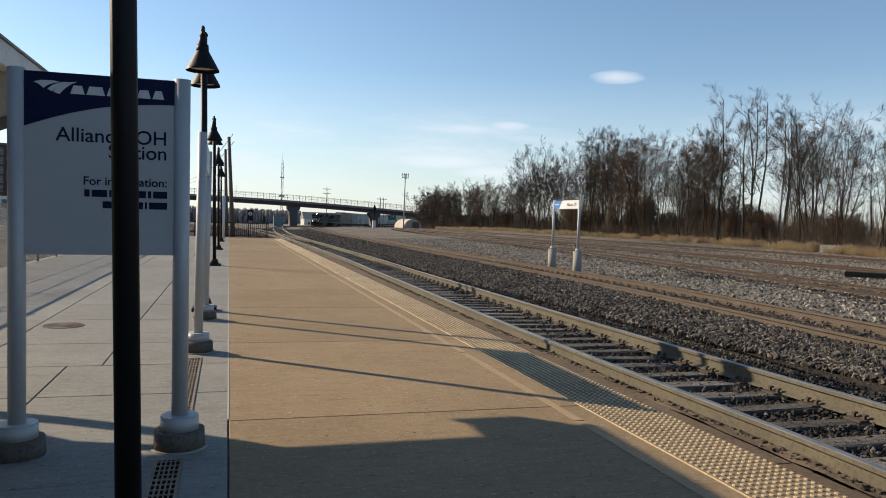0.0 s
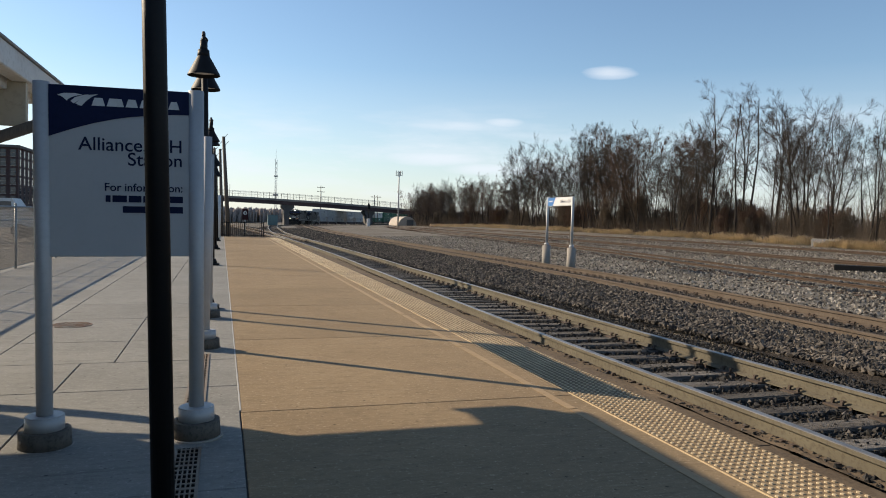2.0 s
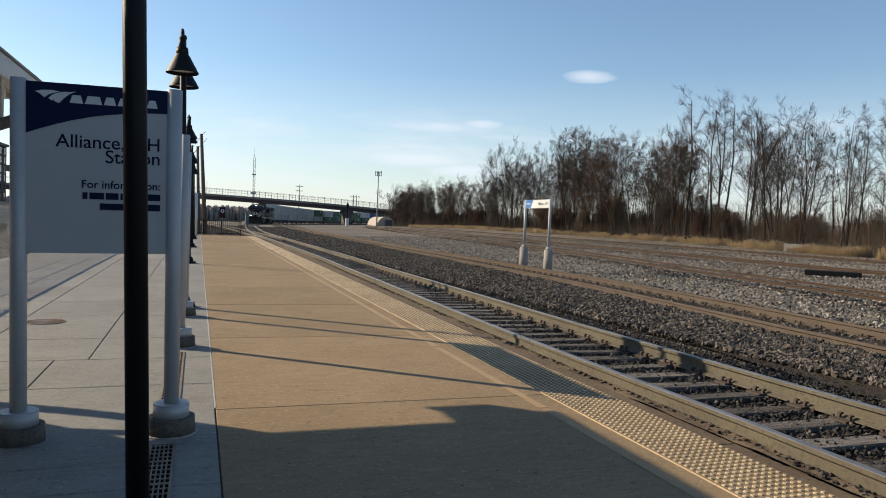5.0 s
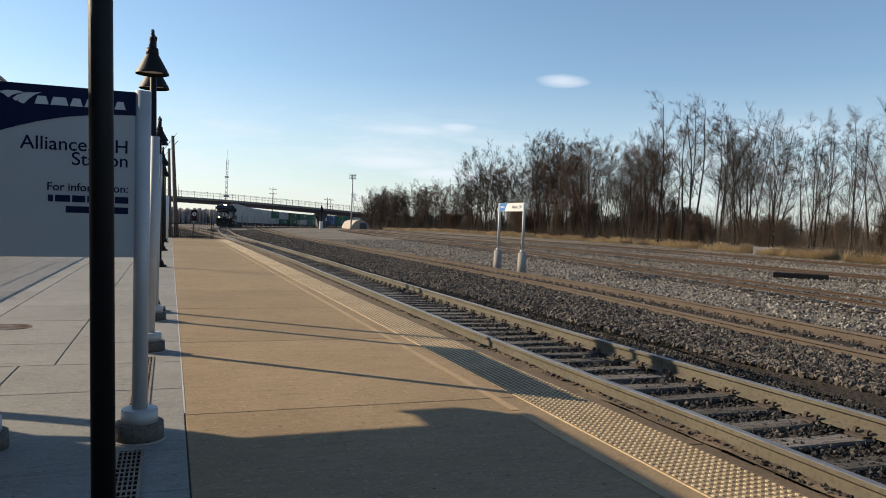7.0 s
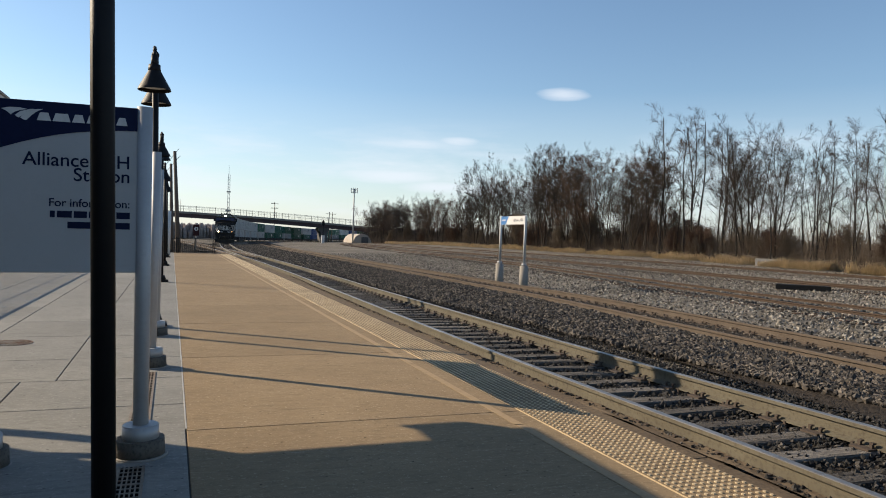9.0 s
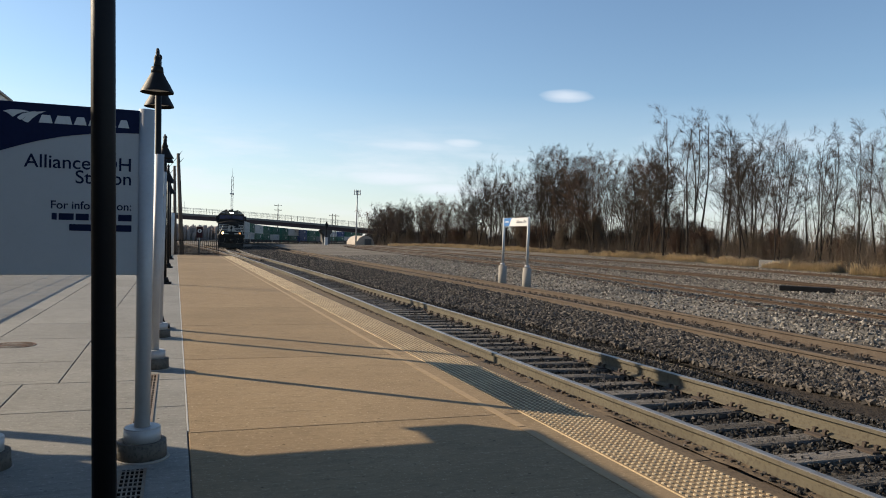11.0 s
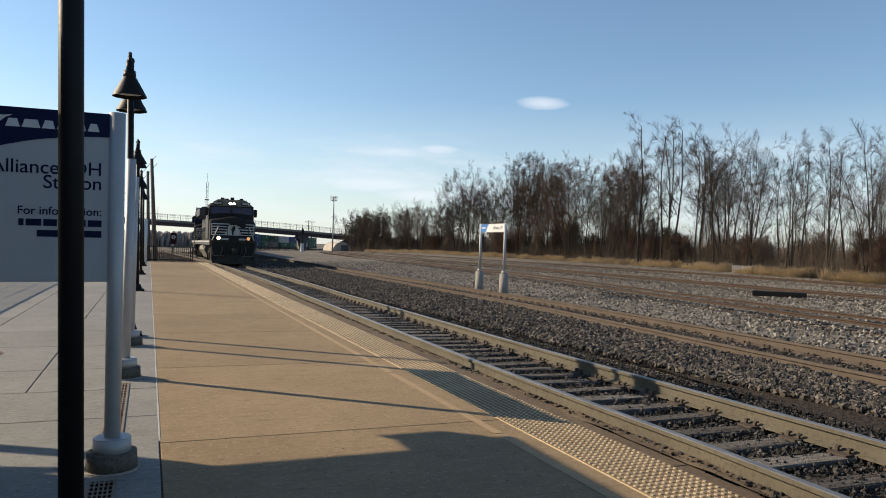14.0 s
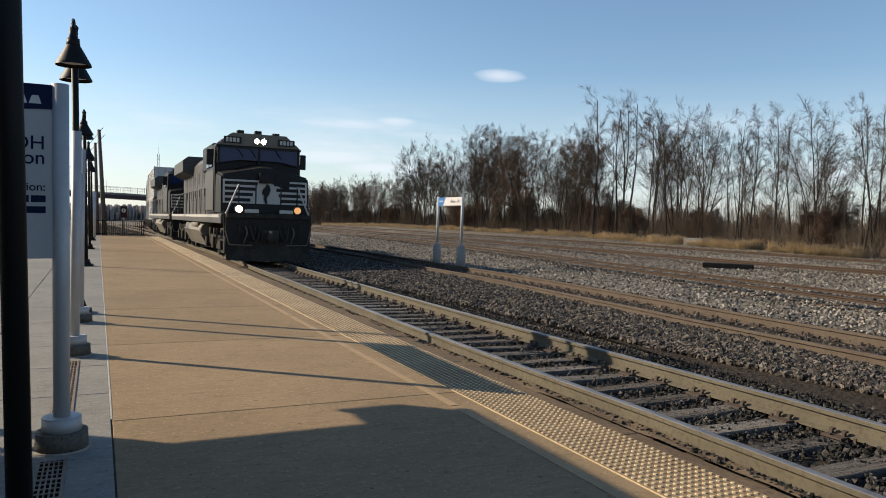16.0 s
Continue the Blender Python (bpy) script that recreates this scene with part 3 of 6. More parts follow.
def make_track(name, line, label, mats, tie_mat, y0, y1, near=60, spacing=0.53, h=0.17, sink=0.0, seed=1):
    t = thing(name, label, "railway track", kind="structure")
    for off in (-0.7525, 0.7525):
        sweep_rail("rail", line, off, t, mats, y0, y1, h, drop=0.17 - h)
    rnd = random.Random(seed)
    shapes = [tie_mesh("tie", 2.6, tie_mat, seed * 10 + i) for i in range(4)]
    far = B()
    y, fast = y0 + 0.3, B()
    while y < y1:
        s = math.degrees(math.atan(line(y + 0.5) - line(y - 0.5)))
        z = rail_z(y, line(y)) - 0.17 - sink - rnd.uniform(0.0, 0.012)
        m_ = pose(line(y) + rnd.uniform(-0.06, 0.06) + (0.14 if line is main_x else 0), y, z, rnd.uniform(-0.6, 0.6), rnd.uniform(-0.5, 0.5), -s + rnd.uniform(-2, 2))
        if line is main_x and y < 70:
            m_ = m_ @ Matrix.Diagonal((0.88, 1, 1, 1))
        if y < near:
            ob = new("tie", rnd.choice(shapes))
            ob.parent, ob.matrix_basis = t, m_
            if y < 32 and h > 0.15:
                for off in (-0.7525, 0.7525):
                    x = line(y) + off
                    zt_ = rail_z(y, line(y)) - 0.17
                    box(fast, x - 0.17, y - 0.09, zt_ - 0.006, x + 0.17, y + 0.09, zt_ + 0.012)
                    for sx in (-1, 1):
                        for sy in (-1, 1):
                            xx, yy = x + sx * 0.088, y + sy * 0.055
                            box(fast, xx - 0.013, yy - 0.013, zt_, xx + 0.013, yy + 0.013, zt_ + 0.045)
                            box(fast, xx - 0.02 - 0.012 * sx, yy - 0.017, zt_ + 0.04, xx + 0.02 - 0.012 * sx, yy + 0.017, zt_ + 0.056)
                    if rnd.random() < 0.5:   # rail anchors
                        yy = y + rnd.choice((-0.14, 0.14))
                        box(fast, x - 0.08, yy - 0.012, zt_ - 0.03, x + 0.08, yy + 0.012, zt_ + 0.016)
        else:
            vs = bmesh.ops.create_cube(far, size=1, matrix=m_ @ Matrix.Translation((0, 0, -0.085)) @ Matrix.Diagonal((2.5, 0.22, 0.17, 1)))
        y += spacing * rnd.uniform(0.95, 1.05) * (1 if y < 150 else 2)
    tagged(part("tie_run", far, tie_mat, t), "row of worn wooden ties", kind="stuff")
    if fast.verts:
        tagged(part("fastenings", fast, M["plate"], t), "rusty tie plates and spikes", kind="stuff")
    else:
        fast.free()
    return t


make_ground()
make_bed("main_ballast", main_x, 1.55, "dark dirty ballast under the platform track", lift=-0.02)
make_bed("second_ballast", second_x, 1.8, "brown crushed-stone ballast of the second track", lift=0.03)
main_track = make_track("track_main", main_x, "main railway track with tan dusty rails beside the platform", (M["rail"], M["railtop"]), M["tie"], -8, 430, seed=1)
second_track = make_track("track_second", second_x, "second railway track with rust-brown rails and ties", (M["rust"], M["rust"]), M["tierust"], -8, 430, near=48, seed=2, sink=0.01)


make_track("track_siding", third_x, "rusty half-buried siding track in gravel", (M["oldrust"], M["oldrust"]), M["tierust"], 2, 160, near=34, seed=3, sink=0.085, h=0.12, spacing=0.6)
make_track("track_yard", fourth_x, "rusty yard track in grey gravel", (M["oldrust"], M["oldrust"]), M["tierust"], 8, 150, near=10, seed=4, sink=0.085, h=0.12, spacing=0.6)
make_track("track_far", fifth_x, "rusty outermost yard track beside dry grass", (M["oldrust"], M["oldrust"]), M["tierust"], 10, 220, near=10, seed=5, sink=0.085, h=0.12, spacing=0.6)


# ---- loose stones ----
def stones(name, spots, material, label, smin, smax, seed):
    rnd = np.random.RandomState(seed)
    base = np.array([(1, 0, 0), (-1, 0, 0), (0, 1, 0), (0, -1, 0), (0, 0, 1), (0, 0, -1)], float)
    tri = np.array([(0, 2, 4), (2, 1, 4), (1, 3, 4), (3, 0, 4), (2, 0, 5), (1, 2, 5), (3, 1, 5), (0, 3, 5)])
    n = len(spots)
    s = rnd.uniform(smin, smax, (n, 1, 1)) * rnd.uniform(0.6, 1.25, (n, 1, 3))
    jit = base[None] + rnd.uniform(-0.35, 0.35, (n, 6, 3))
    q = rnd.normal(size=(n, 4))
    q /= np.linalg.norm(q, axis=1)[:, None]
    w, x, y, z = q.T
    R = np.stack([1 - 2 * (y * y + z * z), 2 * (x * y - z * w), 2 * (x * z + y * w), 2 * (x * y + z * w), 1 - 2 * (x * x + z * z), 2 * (y * z - x * w),
                  2 * (x * z - y * w), 2 * (y * z + x * w), 1 - 2 * (x * x + y * y)], -1).reshape(n, 3, 3)
    v = np.einsum("nij,nkj->nki", R, jit * s) + np.array(spots)[:, None, :]
    f = (tri[None] + 6 * np.arange(n)[:, None, None]).reshape(-1, 3)
    ob = mesh_np(name, v.reshape(-1, 3).tolist(), f.tolist(), material)
    return tagged(ob, label, "ballast", kind="stuff")


def scatter(n, ylo, yhi, xfun, zoff, seed, power=2.0):
    rnd = np.random.RandomState(seed)
    out = []
    for _ in range(n):
        y = ylo + (yhi - ylo) * rnd.rand() ** power
        lo, hi = xfun(y)
        x = lo + (hi - lo) * rnd.rand()
        out.append((x, y, ground_z(y, x) + 0.01 + zoff(x, y, rnd)))
    return out


def make_edge_fill():
    """Packed grit that fills the gap between the platform edge and the near rail."""
    vs, fs = [], []
    ys = [-8 + 0.25 * i for i in range(240)]
    for y in ys:
        x1 = main_x(y) - 0.7525 - 0.03
        for k in range(7):
            x = 3.765 + (x1 - 3.765) * k / 6
            vs.append((x, y, rail_z(y) - 0.128 + 0.016 * noise.noise((x * 6, y * 3.3, 8)) + 0.014 * noise.noise((x * 14, y * 11, 2))))
    for j in range(len(ys) - 1):
        for i in range(6):
            a = j * 7 + i
            fs.append((a, a + 1, a + 8, a + 7))
    tagged(mesh_np("edge_fill", vs, fs, M["edge"]), "packed tan grit along the platform edge", "grit", kind="structure")


make_edge_fill()

left_x = smooth_line([-80, 56, 70, 90, 120, 160, 220, 300, 560], [5.5, 5.5, 5.1, 4.6, 3.2, 0.6, -4, -11, -40], 6)
make_bed("left_ballast", lambda y: left_x(y) - 3.0, 6.5, "dark cinder ballast beyond the platform end", y0=57, y1=300, lift=0.0, material="ballast")
make_track("track_left", left_x, "rusty track that leaves the main line beyond the platform end", (M["rust"], M["railtop"]), M["tierust"], 57, 300, near=57, seed=6, sink=0.01)
stones("cinder", scatter(9000, 54, 130, lambda y: (left_x(y) - 6, left_x(y) + 5), lambda x, y, r: r.uniform(-0.03, 0.05), 18, 1.3), M["stone"],
       "coarse grey ballast beyond the platform end", 0.03, 0.08, 8)


def mound(x, y, rnd):
    """The ballast shoulder rises towards the second track."""
    u = (x - (main_x(y) + 1.3)) / max(0.1, second_x(y) - 1.0 - main_x(y) - 1.3)
    return 0.02 + 0.08 * min(max(u, 0), 1) + 0.03 * noise.noise((x * 1.3, y * 1.3, 1)) + rnd.uniform(-0.015, 0.02)


stones("ballast_stones", scatter(52000, 3, 46, lambda y: (main_x(y) + 1.55 + 0.75 * max(0.0, 1 - y / 22), second_x(y) - 0.9), mound, 11), M["stone"],
       "coarse brown-grey crushed stone between the tracks", 0.022, 0.05, 1)
stones("ballast_stones", scatter(9000, 45, 120, lambda y: (main_x(y) + 1.2, second_x(y) - 0.9), mound, 12, 1.4), M["stone"],
       "coarse brown-grey crushed stone between the tracks", 0.04, 0.09, 2)
stones("crib_stones", scatter(34000, 1, 44, lambda y: (main_x(y) - 0.70, main_x(y) + 1.75), lambda x, y, r: r.uniform(-0.045, 0.016) + 0.02 * noise.noise((x * 2, y * 2, 5)), 13), M["darkstone"],
       "dark oily ballast between the ties", 0.012, 0.03, 3)
stones("cinder", scatter(16000, 2, 34, lambda y: (main_x(y) + 0.85, main_x(y) + 1.7 + 0.8 * max(0.0, 1 - y / 22)), lambda x, y, r: r.uniform(-0.02, 0.012), 17), M["cinder"],
       "fine black cinders beside the rail", 0.008, 0.022, 7)
stones("crib_stones", scatter(9000, 4, 40, lambda y: (second_x(y) - 0.9, second_x(y) + 1.9), lambda x, y, r: r.uniform(-0.01, 0.03), 14), M["stone"],
       "brown ballast between the rusty ties", 0.02, 0.045, 4)
stones("yard_stones", scatter(60000, 6, 75, lambda y: (second_x(y) + 1.5, grass_x(y)), lambda x, y, r: -0.05 + r.uniform(-0.01, 0.02), 15, 1.6), M["chip"],
       "pale grey gravel scattered over the yard", 0.02, 0.055, 5)


stones("edge_grit", [(main_x(y) - 0.80 - 0.10 * u * u, y, rail_z(y) - 0.128) for y, u in ((2.2 + 24 * a ** 1.6, b) for a, b in np.random.RandomState(21).rand(900, 2))], M["darkstone"],
       "dark clods and grit along the rail's foot", 0.006, 0.024, 6)


# ---- the platform ----
PLAT_END = 52.0
platform = thing("platform", "low concrete station platform with tan and grey slabs", "platform", kind="structure")
bm = B()
box(bm, -5.6, -22, -0.6, 3.72, PLAT_END, -0.012)
part("platform_base", bm, M["joint"], platform)
bm = B()
for i in range(24):
    y = -20 + i * 3.0
    box(bm, 3.615, y, -0.5, 3.765, y + 2.992, -0.006, 0.006)
part("edge_kerb", bm, M["edge"], platform, "worn concrete platform edge")


# ---- signs ----
def footed_post(parent, x, y, top, ring=True, r=0.052):
    bm = B()
    tube(bm, (x, y, 0.0), (x, y, top), r, n=20)
    p = part("post", bm, M["alu"], parent, "round silver-grey sign post")
    bm = B()
    tube(bm, (x, y, 0), (x, y, 0.012), 0.185, 0.18, n=28)
    part("grout_ring", bm, M["footing"], parent, "pale grout ring")
    bm = B()
    tube(bm, (x, y, 0.01), (x, y, 0.125), 0.165, 0.16, n=28)
    part("footing", bm, M["base"], parent, "stained concrete footing")
    bm = B()
    tube(bm, (x, y, 0.125), (x, y, 0.215), 0.122, n=28)
    tube(bm, (x, y, 0.215), (x, y, 0.222), 0.122, 0.114, n=28)
    part("base_ring", bm, M["alu"], parent, "silver base collar")
    return p


SY = 5.08


def make_station_sign():
    t = thing("station_sign", "tall grey station sign with navy header on silver posts", "sign", at=pose(0, SY, 0, 0, -0.7, 0))
    xl, xr, zb, zt_ = -1.242, -0.275, 1.288, 2.43
    footed_post(t, xl, 0, zt_ + 0.015)
    footed_post(t, xr, 0, zt_ + 0.012)
    a, b = xl + 0.045, xr - 0.045
    bm = B()
    box(bm, a, -0.022, zb, b, 0.022, zt_, 0.003)
    part("panel", bm, M["panel"], t, "grey sign face")
    w, h = b - a, zt_ - zb
    bm = B()
    low = [(a + 0.002 + u * (w - 0.004), zb + v * h) for u, v in [(0, 0.70), (0.1, 0.73), (0.2, 0.758), (0.31, 0.785), (0.45, 0.813), (0.55, 0.828), (0.66, 0.84), (0.8, 0.852), (0.9, 0.857), (1, 0.859)]]
    prism(bm, [(a + 0.002, zt_ - 0.002)] + low + [(b - 0.002, zt_ - 0.002)], "y", -0.0265, -0.0225)
    part("header", bm, M["navy"], t, "navy blue header with a curved lower edge")
    bm = B()   # the operator's mark: three pale tapering bands that fan down from one edge
    for pts in ([(0, 0), (0.045, 0.012), (0.108, 0.014), (0.152, 0.006), (0.108, -0.004), (0.078, -0.018), (0.056, -0.037), (0.032, -0.015)],
                [(0.158, 0.005), (0.184, 0.010), (0.196, 0.007), (0.150, -0.012), (0.117, -0.042), (0.098, -0.054), (0.080, -0.039), (0.109, -0.012)],
                [(0.200, 0.009), (0.246, 0.014), (0.209, -0.004), (0.172, -0.036), (0.146, -0.067), (0.129, -0.064), (0.109, -0.053), (0.139, -0.022), (0.167, -0.001)]):
        prism(bm, [(-1.143 + x, 2.363 + z) for x, z in pts], "y", -0.0285, -0.0268)
    part("emblem", bm, M["white"], t, "pale sweeping emblem")
    bm = B()   # plain blocks in place of the brand name
    x = -0.936
    for ww in (0.083, 0.108, 0.078, 0.082, 0.084, 0.072):
        prism(bm, [(x, 2.301), (x + ww, 2.301), (x + ww - 0.016, 2.354), (x + 0.018, 2.354)], "y", -0.0285, -0.0268)
        x += ww + 0.009
    part("brand_blocks", bm, M["white"], t, "row of pale blocks")
    rot = pose(0, 0, 0, 90)
    right = b - 0.042
    for name, text, z, size in (("name_text", "Alliance, OH", 0.628, 0.126), ("name_text", "Station", 0.544, 0.126), ("info_text", "information:", 0.391, 0.076)):
        lettering(name, text, size, M["navytext"], t, pose(right, -0.0245, zb + h * z) @ rot, width=1.0)
    lettering("info_text", "For", 0.076, M["navytext"], t, pose(right - 0.394, -0.0245, zb + h * 0.391) @ rot)
    bm = B()
    x1 = right
    z1 = zb + h * 0.325
    for ww in (0.085, 0.02, 0.10, 0.015, 0.08, 0.09, 0.03):
        box(bm, x1 - ww, -0.0255, z1, x1, -0.0228, z1 + 0.045)
        x1 -= ww + 0.012
    x1, z1 = right, zb + h * 0.262
    for ww in (0.11, 0.012, 0.24):
        box(bm, x1 - ww, -0.0255, z1, x1, -0.0228, z1 + 0.045)
        x1 -= ww + 0.012
    part("small_print", bm, M["navytext"], t, "navy bars of small print")


def make_name_sign(x, y0, y1, top, foot):
    """Two posts in line with the track with a long name board between their heads."""
    t = thing("name_sign", "white and blue station name board on two silver posts", "sign", "name signs", at=pose(x, (y0 + y1) / 2, foot))
    hl = (y1 - y0) / 2
    top -= foot
    for s in (-1, 1):
        if foot > -0.05:
            footed_post(t, 0, s * hl, top, r=0.05)
        else:
            bm = B()
            tube(bm, (0, s * hl, 0.75), (0, s * hl, top), 0.055, n=16)
            part("post", bm, M["alu"], t, "silver sign post")
            bm = B()
            tube(bm, (0, s * hl, -0.3), (0, s * hl, 0.8), 0.175, 0.17, n=24)
            part("footing", bm, M["footing"], t, "tall pale concrete footing")
            bm = B()
            tube(bm, (0, s * hl, 0.8), (0, s * hl, 0.9), 0.1, n=20)
            part("base_ring", bm, M["alu"], t)
    bm = B()
    box(bm, -0.02, -hl + 0.055, top - 0.36, 0.02, hl - 0.055, top - 0.02, 0.004)
    part("board", bm, M["white"], t, "white name board")
    bm = B()
    ends = [(hl - 0.058, top - 0.022), (hl - 0.058, top - 0.358), (hl - 0.50, top - 0.358), (hl - 0.56, top - 0.30), (hl - 0.64, top - 0.17), (hl - 0.78, top - 0.022)]
    prism(bm, ends, "x", -0.0255, -0.0205)
    part("blue_end", bm, M["blue"], t, "blue curved end of the board")
    lettering("name_text", "Alliance, OH", 0.17, M["navytext"], t, pose(-0.0225, -hl + 0.16, top - 0.24, 90, 0, -90), align="RIGHT")
    bm = B()
    for k in range(5):
        box(bm, -0.0285, hl - 0.14 - 0.075 * k - 0.055, top - 0.2, -0.0257, hl - 0.14 - 0.075 * k, top - 0.15)
    part("brand_blocks", bm, M["white"], t)


make_station_sign()
make_name_sign(-0.29, 8.55, 11.15, 2.475, 0.0)
make_name_sign(13.03, 25.2, 27.46, 2.62, -0.2)


# ---- platform lamps ----
def make_lamp():
    t = thing("platform_lamp", "black twin-headed gooseneck platform lamp on a slim post", "street lamp", "platform lamps")
    bm = B()
    box(bm, -0.19, -0.19, 0, 0.19, 0.19, 0.06, 0.01)
    tube(bm, (0, 0, 0.06), (0, 0, 0.2), 0.13, 0.09, n=16)
    part("base", bm, M["blackmatt"], t, "square black base plate")
    bm = B()
    tube(bm, (0, 0, 0.05), (0, 0, 4.38), 0.052, 0.05, n=16)
    bmesh.ops.create_uvsphere(bm, u_segments=12, v_segments=8, radius=0.06, matrix=Matrix.Translation((0, 0, 4.40)))
    part("post", bm, M["black"], t, "slim black post")
    for s in (-1, 1):
        bm = B()
        pts = [Vector((0, s * (0.05 + 0.31 * (1 - math.cos(a)) ), 4.15 + 0.28 * math.sin(a))) for a in [i * math.pi / 10 for i in range(11)]]
        for p, q in zip(pts, pts[1:]):
            tube(bm, p, q, 0.026, n=8)
        part("arm", bm, M["black"], t, "curved gooseneck arm")
        y = pts[-1].y
        bm = B()
        tube(bm, (0, y, 4.06), (0, y, 4.24), 0.055, 0.05, n=16)
        tube(bm, (0, y, 3.98), (0, y, 4.10), 0.095, 0.085, n=16)
        tube(bm, (0, y, 3.74), (0, y, 4.0), 0.235, 0.095, n=28, cap=False)
        tube(bm, (0, y, 3.71), (0, y, 3.74), 0.243, 0.235, n=28, cap=False)
        shade = part("shade", bm, M["black"], t, "flared black lamp shade")
        bm = B()
        tube(bm, (0, y, 3.76), (0, y, 3.78), 0.2, n=24)
        part("lens", bm, M["white"], shade, "pale lamp lens")
    return t


lamp = make_lamp()
lamp.matrix_basis = pose(-0.355, 3.18, 0, 0, -1.5, 0)
for y_, x_ in ((12.2, -0.33), (22.8, -0.36), (33.0, -0.36), (42.8, -0.34)):
    copy_thing(lamp, pose(x_, y_, 0, 0, -1.3, 0))


# ---- platform end: railing, poles, drain ----
def make_railing():
    t = thing("railing", "black steel picket railing across the platform end", "railing", at=pose(0, 51.7, 0))
    bm = B()
    for z in (0.12, 0.98):
        box(bm, -2.2, -0.02, z - 0.02, 2.75, 0.02, z + 0.02)
    part("rails", bm, M["black"], t)
    n = 38
    for i in range(n):
        x = -2.15 + i * 4.85 / (n - 1)
        bm = B()
        r = 0.03 if i % 9 == 0 or i == n - 1 else 0.014
        box(bm, x - r, -r, 0, x + r, r, 1.06 if r > 0.02 else 0.98)
        part("post" if r > 0.02 else "picket", bm, M["black"], t)


def make_pole(x, y, h, lean_x, r=0.16, cross=True):
    t = thing("utility_pole", "weathered wooden utility pole leaning slightly", "utility pole", "wooden poles", at=pose(x, y, ground_z(y) - 0.3, 0, lean_x, 0))
    bm = B()
    tube(bm, (0, 0, 0), (0, 0, h + 0.3), r, r * 0.62, n=12)
    part("pole", bm, M["wood"], t)
    if cross:
        bm = B()
        box(bm, -0.9, -0.05, h - 0.45, 0.9, 0.05, h - 0.33)
        for k in (-0.8, -0.4, 0.4, 0.8):
            tube(bm, (k, 0, h - 0.33), (k, 0, h - 0.18), 0.035, n=8)
        part("crossarm", bm, M["wood"], t)
    return t


make_railing()
make_pole(0.40, 54.0, 7.6, -3.4, 0.17, False)
make_pole(-0.05, 57.5, 7.0, -2.0, 0.15, False)
bm = B()
tube(bm, (-0.3, 46.5, 0), (-0.3, 46.5, 2.7), 0.13, n=14)
tagged(part("white_post", bm, M["white"]), "plain white post at the platform end", "post")


def make_wires():
    t = thing("overhead_wires", "thin dark wires strung between the wooden poles", "wire")
    bm = B()
    for dz, dx in ((0, 0), (-0.5, 0.1)):
        p = [Vector((0.2 + dx, 54, 7.3 + dz)), Vector((-3 + dx, 90, 6.2 + dz)), Vector((-8, 140, 7 + dz))]
        for a, b in zip(p, p[1:]):
            tube(bm, a, b, 0.02, n=4)
    part("wire", bm, M["blackmatt"], t)


make_wires()


def make_drain(y0, y1):
    t = thing("trench_drain", "rust-stained slotted trench drain grate set in the platform", "drain", "trench drains", at=pose(-0.318, (y0 + y1) / 2, 0))
    hl = (y1 - y0) / 2
    bm = B()
    # thin black sheet on the paving stands in for the drain's shaded hollow
    box(bm, -0.085, -hl, 0.0, 0.085, hl, 0.002)
    part("pit", bm, M["pit"], t)
    bm = B()
    for s in (-1, 1):
        box(bm, s * 0.075 - 0.01, -hl, 0.0, s * 0.075 + 0.01, hl, 0.008)
    part("frame", bm, M["grate"], t)
    bm = B()
    k = int(2 * hl / 0.08)
    for i in range(k):
        y = -hl + (i + 0.5) * 2 * hl / k
        wdt = 0.008 if i % 5 else 0.016
        box(bm, -0.068, y - wdt, 0.001, 0.068, y + wdt, 0.007)
    for x in (-0.041, -0.014, 0.014, 0.041):
        box(bm, x - 0.0048, -hl, 0.001, x + 0.0048, hl, 0.0068)
    part("grate", bm, M["grate"], t, "slotted iron grate")


make_drain(2.0, 4.80)
make_drain(5.25, 8.2)
bm = B()
tube(bm, (-2.08, 10.63, 0), (-2.08, 10.63, 0.008), 0.26, n=28)
mh = part("manhole_cover", bm, M["manhole"])
tagged(mh, "round rusty cast-iron manhole cover in the paving", "manhole cover")
bm = B()
for i in range(-4, 5):
    w_ = math.sqrt(max(0.0, 0.235 ** 2 - (i * 0.05) ** 2))
    box(bm, -2.08 - w_, 10.63 + i * 0.05 - 0.01, 0.008, -2.08 + w_, 10.63 + i * 0.05 + 0.01, 0.013)
part("ribs", bm, M["manhole"], mh)


